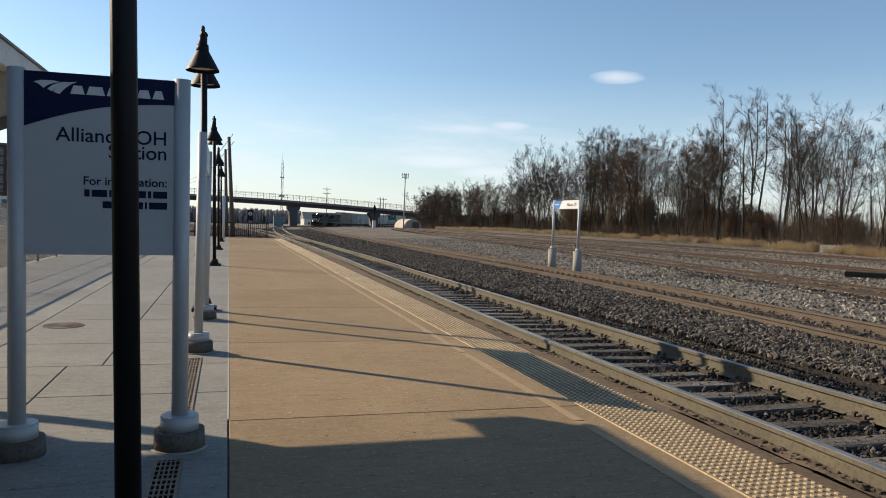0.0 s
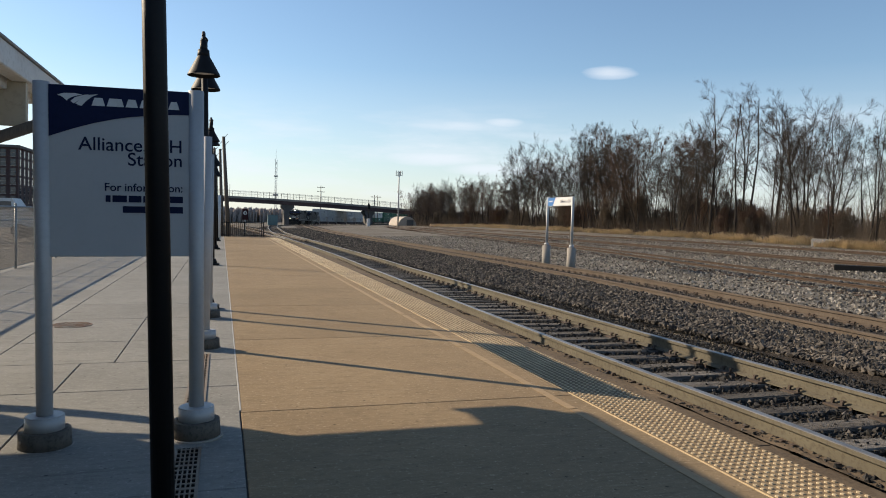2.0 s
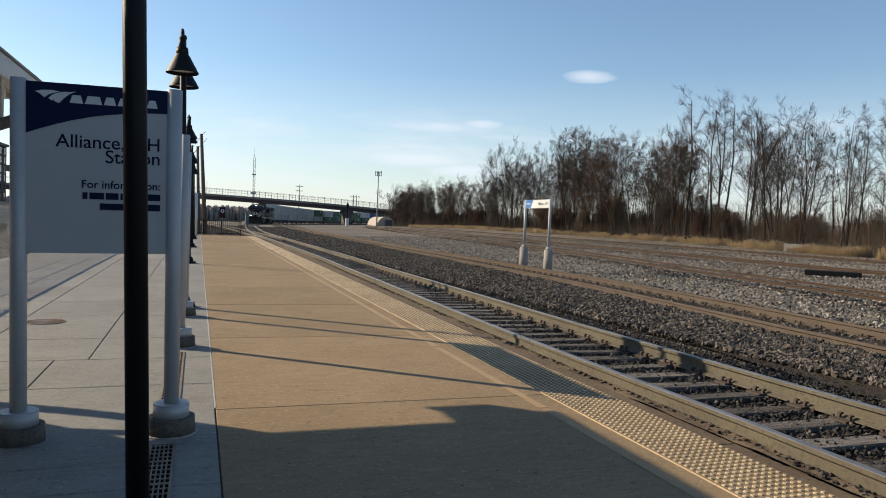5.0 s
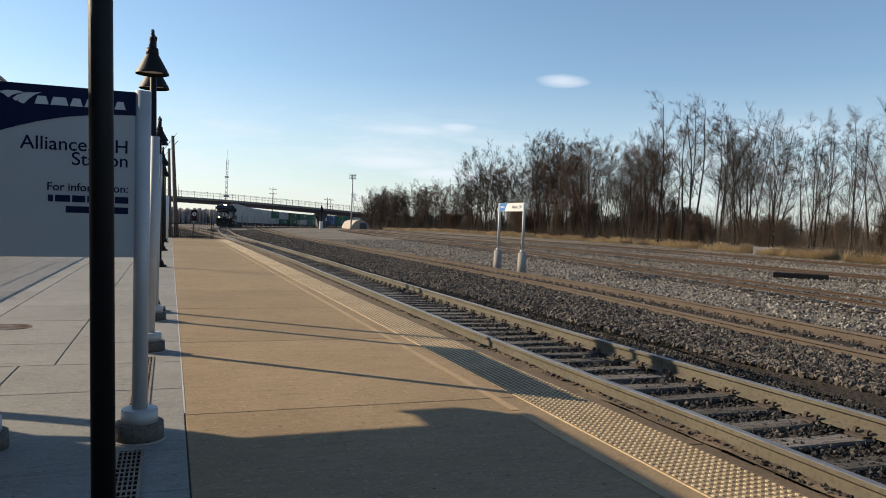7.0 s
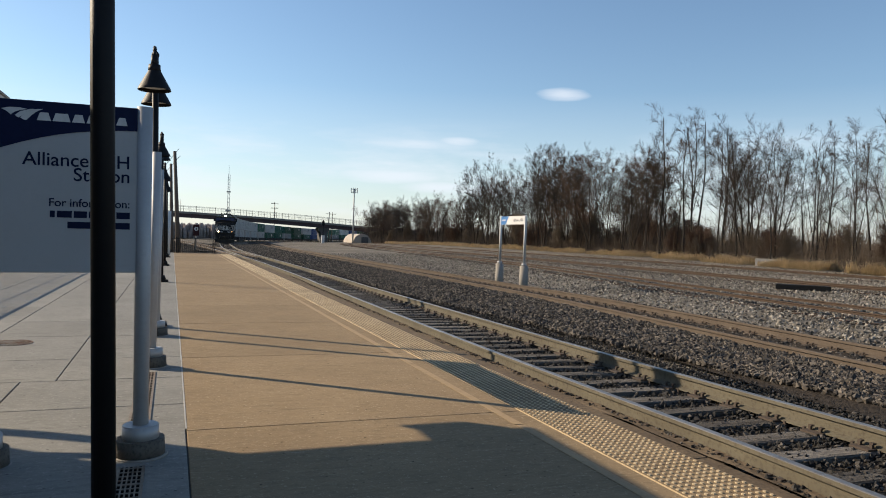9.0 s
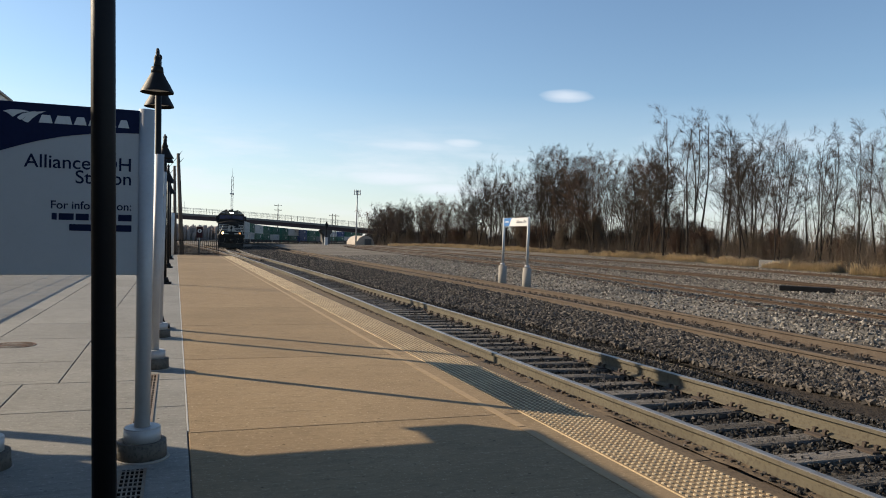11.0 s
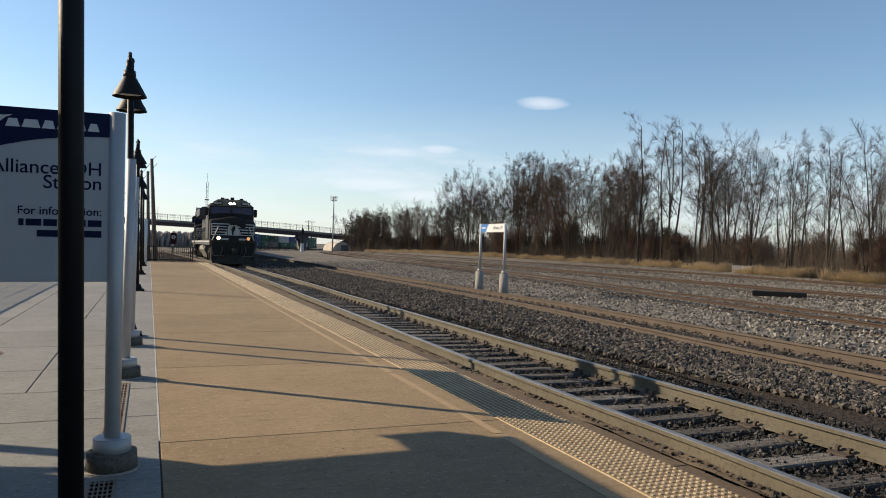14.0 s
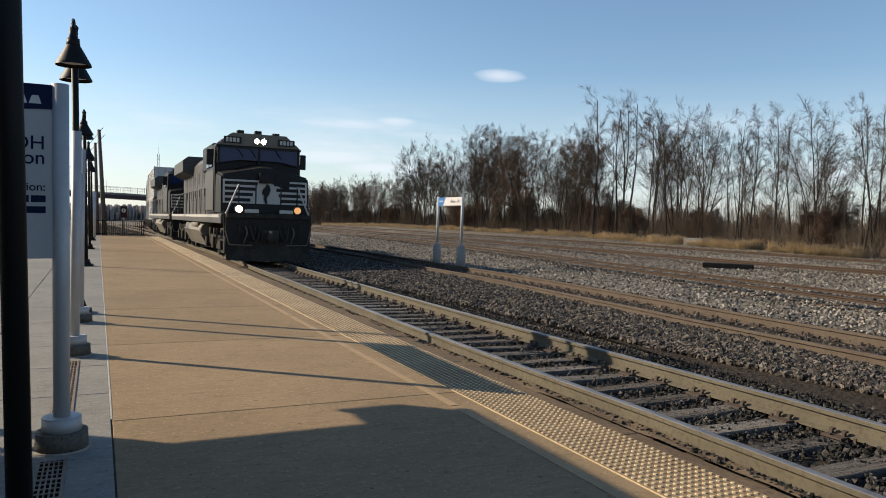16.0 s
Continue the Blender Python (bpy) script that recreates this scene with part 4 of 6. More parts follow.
# ---- station canopy ----
def make_canopy():
    t = thing("station_canopy", "beige station canopy with pale fascia and steel braces", "canopy", kind="structure")
    bm = B()
    box(bm, -9.5, -16, 2.84, -2.03, 8.6, 2.90)
    box(bm, -2.6, 8.6, 2.84, -2.03, 8.93, 2.90)
    part("soffit", bm, M["soffit"], t, "beige boarded soffit")
    bm = B()
    for k in range(29):
        x = -9.3 + k * 0.25
        box(bm, x, -15.9, 2.832, x + 0.235, 8.58, 2.84)
    tagged(part("soffit_boarding", bm, M["soffit"], t), kind="stuff")
    bm = B()
    box(bm, -2.03, -16, 2.78, -1.87, 8.85, 2.99, 0.01)
    box(bm, -2.6, 8.93, 2.78, -2.03, 9.01, 2.99, 0.01)
    part("fascia", bm, M["fascia"], t, "pale fascia and gutter")
    bm = B()
    prism(bm, [(-1.85, 2.99), (-1.85, 3.01), (-9.5, 3.48), (-9.5, 2.90), (-2.03, 2.90), (-2.03, 2.99)], "y", -16, 8.62)
    prism(bm, [(-1.85, 2.99), (-1.85, 3.01), (-2.6, 3.01), (-2.6, 2.99)], "y", 8.62, 8.95)
    part("roof", bm, M["roof"], t, "low-pitched grey roof")
    bm = B()
    box(bm, -2.2, -15.8, 2.70, -2.06, 8.3, 2.83, 0.01)
    part("beam", bm, M["fascia"], t, "long pale eaves beam")
    bm = B()
    box(bm, -9.5, 7.42, 2.367, -1.9, 7.50, 2.829, 0.005)
    part("end_panel", bm, M["soffit"], t, "beige boarded end panel")
    bm = B()
    tube(bm, (-1.75, 7.38, 2.40), (-4.6, 7.38, 1.2), 0.055, n=10)
    part("brace", bm, M["wood"], t, "straight timber brace")
    for y in (8.2, 1.4, -5.2):
        bm = B()
        box(bm, -4.75, y - 0.1, 0, -4.55, y + 0.1, 2.84, 0.01)
        part("column", bm, M["soffit"], t)
        bm = B()
        pts = [Vector((-4.62 + 0.95 * math.sin(a), y, 1.5 + 1.2 * (1 - math.cos(a)))) for a in [i * math.pi / 16 for i in range(9)]]
        for p, q in zip(pts, pts[1:]):
            tube(bm, p, q, 0.085, n=8)
        part("brace", bm, M["soffit"], t, "curved timber brace")


make_canopy()
# out of view: added to keep skylight off the shaded platform
bm = B()
box(bm, -13.5, -30, -0.1, -9.2, 4.5, 4.6)
sb = part("station_wall", bm, M["redbrick"])
tagged(sb, "unseen plain brick wall added under the canopy to block skylight", "wall", kind="structure")




# ---- chain-link fence ----
def make_fence():
    t = thing("chain_link_fence", "galvanised chain-link fence along the platform's far side", "fence")
    ys = [11.5 + 2.4 * i for i in range(16)]
    for y in ys:
        bm = B()
        tube(bm, (-5.3, y, -0.01), (-5.3, y, 1.68), 0.03, n=10)
        bmesh.ops.create_uvsphere(bm, u_segments=8, v_segments=6, radius=0.036, matrix=Matrix.Translation((-5.3, y, 1.69)))
        part("post", bm, M["galv"], t)
    bm = B()
    for z in (1.62, 1.28, 0.06):
        tube(bm, (-5.3, ys[0], z), (-5.3, ys[-1], z), 0.026 if z > 1.5 else 0.01, n=8)
    part("rail", bm, M["galv"], t)
    vs, fs = [], []
    r, step, h = 0.004, 0.075, 1.56

    def strand(y0, z0, y1, z1):
        k = len(vs)
        for y, z in ((y0, z0), (y1, z1)):
            vs.extend(((-5.3 - r, y, z), (-5.3 + r, y - r, z), (-5.3 + r, y + r, z)))
        fs.extend(((k, k + 1, k + 4, k + 3), (k + 1, k + 2, k + 5, k + 4), (k + 2, k, k + 3, k + 5)))

    y = ys[0]
    while y < ys[-1]:
        for s in (1, -1):
            y1 = y + s * h
            z1 = 0.06 + h
            if y1 > ys[-1]:
                z1, y1 = 0.06 + (ys[-1] - y), ys[-1]
            if y1 < ys[0]:
                z1, y1 = 0.06 + (y - ys[0]), ys[0]
            strand(y, 0.06, y1, z1)
        y += step
    tagged(mesh_np("mesh_wire", vs, fs, M["wire"], t), "woven wire mesh", kind="stuff")


make_fence()


# ---- road bridge ----
BY = 310.0


def deck(x):
    """Underside of the girder along the bridge, falling to the right."""
    u = (x + 30) / 120
    return 7.15 - 0.75 * u - 3.75 * u * u


def make_bridge():
    t = thing("road_bridge", "long road bridge with a purple-brown girder and a metal fence", "bridge", kind="structure")
    xs = [-120 + 4 * i for i in range(53)]
    xs = [x for x in xs if x <= 88]

    def ribbon(name, z0, z1, y0, y1, material, label=""):
        vs, fs = [], []
        for x in xs:
            d = deck(max(x, -40))
            vs.extend(((x, y0, d + z0), (x, y1, d + z0), (x, y1, d + z1), (x, y0, d + z1)))
        for j in range(len(xs) - 1):
            for i in range(4):
                a, b = j * 4 + i, j * 4 + (i + 1) % 4
                fs.append((a, b, b + 4, a + 4))
        n = len(vs)
        fs += [(0, 1, 2, 3), (n - 1, n - 2, n - 3, n - 4)]
        ob = mesh_np(name, vs, fs, M[material], t)
        if label:
            ob["label"] = label

    ribbon("girder", 0, 1.45, BY + 0.6, BY + 11, "girder", "purple-brown steel girder")
    ribbon("deck_edge", 1.45, 2.3, BY, BY + 11.6, "concrete", "pale concrete deck edge")
    ribbon("fence_rail", 4.55, 4.65, BY + 0.2, BY + 0.3, "galv")
    ribbon("fence_rail", 3.4, 3.48, BY + 0.2, BY + 0.3, "galv")
    ribbon("fence_rail", 4.55, 4.65, BY + 11.2, BY + 11.3, "mast")
    x, i = -110.0, 0
    near, k = B(), 0
    while x < 87:
        d = deck(max(x, -40))
        if i % 4 == 0:
            bm = B()
            box(bm, x - 0.07, BY + 0.15, d + 2.3, x + 0.07, BY + 0.32, d + 4.75)
            part("fence_post", bm, M["blackmatt"], t)
        else:
            box(near, x - 0.03, BY + 0.2, d + 2.3, x + 0.03, BY + 0.26, d + 4.55)
        x += 0.62
        i += 1
    tagged(part("fence_pickets", near, M["galv"], t), "fine fence pickets", kind="stuff")
    for px, w in ((26.8, 4.2), (62.0, 3.6), (-35, 4.2)):
        g, d = ground_z(BY, px), deck(max(px, -40))
        bm = B()
        hw = w / 2
        prism(bm, [(px - hw * 0.75, g - 1), (px + hw * 0.75, g - 1), (px + hw * 0.75, d - 2.2), (px + hw * 1.25, d - 1.1), (px + hw * 1.25, d), (px - hw * 1.25, d), (px - hw * 1.25, d - 1.1), (px - hw * 0.75, d - 2.2)], "y", BY + 1.5, BY + 9.5)
        part("pier", bm, M["darkconc"], t, "flared concrete pier")
    for px in (-28, 3, 22, 42, 66, 78):
        d = deck(max(px, -40))
        bm = B()
        tube(bm, (px, BY + 11.4, d + 2.3), (px, BY + 11.4, d + 7.6), 0.12, 0.08, n=8)
        part("lamp_post", bm, M["mast"], t)
    bm = B()
    prism(bm, [(70, -3.5), (104, -3.5), (104, deck(86) + 2.0), (88, deck(86) + 2.0), (82, deck(84))], "y", BY + 0.3, BY + 11)
    part("abutment", bm, M["darkconc"], t, "sloping concrete abutment")
    return t


make_bridge()


def make_hoop_shed():
    t = thing("hoop_shed", "pale rounded storage shed beyond the tracks", "shed", at=pose(57.5, 226, ground_z(226, 57.5)))
    bm = B()
    prism(bm, [(3.0 * math.cos(a), 3.0 * math.sin(a)) for a in [i * math.pi / 14 for i in range(15)]], "y", 0, 14)
    part("shell", bm, M["tanwall"], t, "rounded pale shell")
    bm = B()
    box(bm, -0.3, -0.4, 0, 1.9, -0.02, 2.0)
    part("door", bm, M["darkconc"], t, "grey shed door")


make_hoop_shed()


def make_antenna_mast(x, y, h, label, arms=True, r=0.2):
    t = thing("antenna_mast", label, "mast", at=pose(x, y, ground_z(y, x)))
    bm = B()
    tube(bm, (0, 0, -0.2), (0, 0, h), r, r * 0.7, n=10)
    part("pole", bm, M["mast"], t)
    if arms:
        bm = B()
        for z in (h - 0.2, h - 1.0):
            box(bm, -0.8, -0.06, z - 0.05, 0.8, 0.06, z + 0.05)
        for k in (-0.8, -0.3, 0.35, 0.8):
            box(bm, k - 0.07, -0.1, h - 1.2, k + 0.07, 0.1, h + 0.2)
        part("antennas", bm, M["mast"], t, "cluster of panel antennas")


make_antenna_mast(44.0, 183.0, 14.3, "tall grey mast with small antennas beside the yard")


def make_lattice(x, y, h):
    t = thing("radio_tower", "slender lattice radio tower far beyond the bridge", "tower", at=pose(x, y, -3))
    bm = B()
    c = [(0.7, 0), (-0.4, 0.6), (-0.4, -0.6)]
    for a in c:
        tube(bm, (*a, 0), (*a, h), 0.12, n=5)
    k = int(h / 3)
    for i in range(k):
        for j in range(3):
            tube(bm, (*c[j], i * 3), (*c[(j + 1) % 3], i * 3 + 3), 0.06, n=4)
    tube(bm, (0, 0, h), (0, 0, h + 6), 0.1, 0.04, n=5)
    part("lattice", bm, M["mast"], t)
    for w, u, k in ((1.6, 0.42, 1.2), (1.2, 0.72, 0.8)):
        bm = B()
        box(bm, -w, -1, h * u, w, 1, h * u + k)
        part("dish", bm, M["mast"], t)


make_lattice(32.5, 470, 40)


def make_far_pole(x, y, h, arms=2):
    t = thing("utility_pole", "dark wooden power pole behind the bridge", "utility pole", "far poles", at=pose(x, y, ground_z(y, x)))
    bm = B()
    tube(bm, (0, 0, -0.2), (0, 0, h), 0.2, 0.13, n=8)
    part("pole", bm, M["wood"], t)
    for i in range(arms):
        bm = B()
        z = h - 0.9 - 2.1 * i
        box(bm, -1.7, -0.1, z - 0.1, 1.7, 0.1, z + 0.1)
        for k in (-1.6, -0.9, 0.9, 1.6):
            box(bm, k - 0.06, -0.06, z, k + 0.06, 0.06, z + 0.35)
        part("crossarm", bm, M["wood"], t)


make_far_pole(44.5, 342, 18.6)
make_far_pole(71.0, 345, 14.6, 1)
make_far_pole(74.0, 352, 14.8, 1)
make_far_pole(96.0, 300, 15.0, 2)


def make_signal(x, y):
    t = thing("rail_signal", "dark railway signal with a white equipment base", "signal", at=pose(x, y, ground_z(y, x)))
    bm = B()
    box(bm, -0.35, -0.3, 0, 0.35, 0.3, 1.9, 0.02)
    part("cabinet", bm, M["white"], t)
    bm = B()
    tube(bm, (0, 0, 1.9), (0, 0, 5.6), 0.1, n=8)
    part("mast", bm, M["blackmatt"], t)
    bm = B()
    prism(bm, [(0.32 * math.cos(a), 4.7 + 0.75 * math.sin(a)) for a in [i * math.pi / 8 for i in range(16)]], "y", -0.15, 0.0)
    part("target", bm, M["black"], t, "black oval signal head")


make_signal(33.2, 168)


def make_cabinet(x, y, sx, sy, sz):
    t = thing("relay_cabinet", "teal-grey trackside relay cabinet", "cabinet", at=pose(x, y, ground_z(y, x)))
    bm = B()
    box(bm, -sx / 2, -sy / 2, 0, sx / 2, sy / 2, sz, 0.03)
    part("body", bm, M["teal"], t)
    bm = B()
    box(bm, -sx / 2 - 0.1, -sy / 2 - 0.1, sz, sx / 2 + 0.1, sy / 2 + 0.1, sz + 0.12)
    part("roof", bm, M["teal"], t)


make_cabinet(15.4, 235, 3.0, 2.5, 3.2)


def make_board(x, y):
    t = thing("track_sign", "dark red track sign with a round white mark on a post", "sign", at=pose(x, y, ground_z(y, x)))
    bm = B()
    tube(bm, (0, 0, -0.2), (0, 0, 2.7), 0.05, n=8)
    part("post", bm, M["galv"], t)
    bm = B()
    box(bm, -0.32, -0.06, 1.55, 0.32, -0.02, 2.75, 0.01)
    part("board", bm, M["maroon"], t)
    bm = B()
    tube(bm, (0, -0.075, 2.3), (0, -0.061, 2.3), 0.21, n=20)
    part("disc", bm, M["white"], t, "white disc")
    bm = B()
    box(bm, -0.05, -0.08, 2.18, 0.05, -0.0755, 2.42)
    part("mark", bm, M["maroon"], t)


make_board(2.35, 82)


# ---- trees ----
def grow(seed, h, spread, stems=1, low=0.3, twigginess=1.0):
    """A bare tree: ascending stems with limbs that curve upwards, and a fringe of fine straight twigs."""
    rnd = random.Random(seed)
    limbs, twigs = ([], []), ([], [])

    def seg(p, q, r0, r1):
        vs, fs = limbs if r0 > 0.03 else twigs
        n = 6 if r0 > 0.08 else 4 if r0 > 0.03 else 3
        d = (q - p).normalized()
        u = d.orthogonal().normalized()
        w = d.cross(u)
        k = len(vs)
        for c, r in ((p, r0), (q, r1)):
            for i in range(n):
                a = 2 * math.pi * i / n
                vs.append(tuple(c + (u * math.cos(a) + w * math.sin(a)) * r))
        for i in range(n):
            fs.append((k + i, k + (i + 1) % n, k + n + (i + 1) % n, k + n + i))

    def spike(p, d, length, r):
        vs, fs = twigs
        u = d.orthogonal().normalized()
        w = d.cross(u)
        k = len(vs)
        for i in range(3):
            a = 2.0944 * i
            vs.append(tuple(p + (u * math.cos(a) + w * math.sin(a)) * r))
        vs.append(tuple(p + d * length))
        fs.extend(((k, k + 1, k + 3), (k + 1, k + 2, k + 3), (k + 2, k, k + 3)))

    def aside(d, lo, hi):
        side = d.orthogonal().normalized()
        side.rotate(Matrix.Rotation(rnd.uniform(0, 2 * math.pi), 3, d))
        ang = rnd.uniform(lo, hi)
        return (d * math.cos(ang) + side * math.sin(ang)).normalized()

    def branch(p, d, length, r, depth):
        n = (11, 6, 4, 2)[depth]
        step = length / n
        lift = (0.02, 0.07, 0.07, 0.05)[depth]
        wob = (0.04, 0.075, 0.10, 0.13)[depth]
        for i in range(n):
            d = (d + Vector((rnd.gauss(0, wob), rnd.gauss(0, wob), lift + rnd.gauss(0, wob * 0.6)))).normalized()
            q = p + d * step
            r1 = max(0.008, r * (1 - (1.4 if depth == 0 else 0.7) / n))
            seg(p, q, r, r1)
            p, r = q, r1
            frac = (i + 1) / n
            if depth == 0:
                if frac < low:
                    continue
                for _ in range(rnd.choice((1, 2))):
                    nl = h * rnd.uniform(0.17, 0.36) * spread * (1.25 - 0.75 * frac)
                    branch(p, aside(d, 0.5, 1.05), nl, max(0.02, r * rnd.uniform(0.42, 0.62)), 1)
            elif depth < 3:
                for _ in range((1 if rnd.random() < 0.9 else 2) if depth == 1 else (1 if rnd.random() < 0.86 else 0)):
                    branch(p, aside(d, 0.4, 0.9), length * rnd.uniform(0.3, 0.52) * (1.2 - 0.5 * frac), max(0.013, r * 0.6), depth + 1)
            else:
                for _ in range(rnd.choice((1, 1, 2)) if rnd.random() < 0.9 * twigginess else 0):
                    spike(p, aside(d, 0.3, 0.8), rnd.uniform(0.35, 0.75), 0.009)
        if depth:
            spike(p, d, rnd.uniform(0.4, 0.8), max(0.009, r))

    r0 = h * (0.0108 if stems == 1 else 0.0082)
    for k in range(stems):
        a = 2 * math.pi * (k + rnd.uniform(-0.2, 0.2)) / stems
        out = 0.0 if stems == 1 else rnd.uniform(0.10, 0.24)
        d = Vector((out * math.cos(a), out * math.sin(a), 1)).normalized()
        base = Vector((0.15 * out * math.cos(a), 0.15 * out * math.sin(a), -0.3))
        branch(base, d, h * (1.0 if k == 0 else rnd.uniform(0.75, 0.96)), r0, 0)
    return limbs, twigs


def make_tree(seed, h, spread, label, twig="twig", stems=1, low=0.3, twigginess=1.0, name="bare_tree", category="tree", group="trackside trees"):
    t = thing(name, label, category, group)
    limbs, twigs = grow(seed, h, spread, stems, low, twigginess)
    mesh_np("trunk", *limbs, M["bark"], t)
    mesh_np("crown", *twigs, M[twig], t)
    return t


TREES = [make_tree(101, 16, 0.85, "tall bare deciduous tree with a straight dark trunk", low=0.30),
         make_tree(202, 15, 0.8, "bare deciduous tree forked at the foot into two stems", stems=2, low=0.30),
         make_tree(303, 16, 0.65, "slim bare tree with a narrow crown", low=0.36),
         make_tree(404, 14, 1.15, "bare tree with a broad round crown of brown twigs", stems=3, low=0.34),
         make_tree(505, 12, 1.0, "bare russet-twigged tree with a dense crown", "redtwig", 2, 0.2, 1.2),
         make_tree(606, 15, 0.9, "bare tree of three slim stems from one foot", stems=3, low=0.26)]
SHRUBS = [make_tree(707, 6.0, 0.9, "leafless thicket shrub of many thin stems", "brush", 5, 0.18, 1.0, "shrub", "shrub", "trackside shrubs"),
          make_tree(808, 4.6, 1.1, "low leafless russet shrub under the trees", "redtwig", 5, 0.12, 1.0, "shrub", "shrub", "trackside shrubs")]


def tree_ground(x, y):
    return ground_z(y, x) - max(0, min(3.0, 0.08 * (x - grass_x(y) - 6)))


def crown_height(y):
    """Height of the belt of trees along the yard's edge."""
    return float(np.interp(y, [10, 36, 43, 50, 56, 61, 64, 67, 70, 73, 78, 82, 89, 96, 108, 117, 126, 136, 145, 155, 177, 211, 259, 300],
                           [9.0, 9.6, 10.9, 11.8, 13.4, 14.0, 15.5, 16.8, 14.6, 12.2, 11.2, 12.9, 15.0, 13.6, 16.3, 17.2, 16.4, 14.4, 12.6, 10.6, 12.6, 12.2, 14.4, 14]))


def plant():
    rnd = random.Random(7)
    used = set()

    def put(store, k, m_):
        ob = store[k]
        if (id(store), k) in used:
            ob = copy_thing(ob, pose(0, 0, 0))
        used.add((id(store), k))
        ob.matrix_basis = m_

    y = 14.0
    while y < 300:
        k = rnd.choice((0, 1, 2, 5, 0, 2)) if y < 72 else rnd.choice((4, 5, 4, 1)) if y < 96 else rnd.choice((3, 0, 3, 5)) if y < 132 else rnd.choice((3, 1, 5, 4))
        base_h = (16, 15, 16, 14, 12, 15)[k] * 1.02
        x = grass_x(y) + 2.2 + 6.5 * rnd.random() ** 1.2
        s = crown_height(y) / base_h * (rnd.uniform(0.92, 1.03) if rnd.random() < 0.6 else rnd.uniform(0.66, 0.9))
        put(TREES, k, pose(x, y, tree_ground(x, y), rnd.gauss(0, 1.5), rnd.gauss(0, 1.5), rnd.uniform(0, 360)) @ Matrix.Scale(s, 4))
        y += rnd.uniform(0.7, 1.5) * (1 if y < 110 else 1.9)
    y = 12.0
    while y < 290:
        k = 0 if rnd.random() < 0.6 else 1
        x = grass_x(y) + 1.5 + 11 * rnd.random()
        s = rnd.uniform(0.5, 1.05) * (0.7 if y < 62 else 1.0)
        put(SHRUBS, k, pose(x, y, tree_ground(x, y), 0, 0, rnd.uniform(0, 360)) @ Matrix.Scale(s, 4))
        y += rnd.uniform(0.7, 1.9) * (1 if y < 110 else 1.8)


plant()


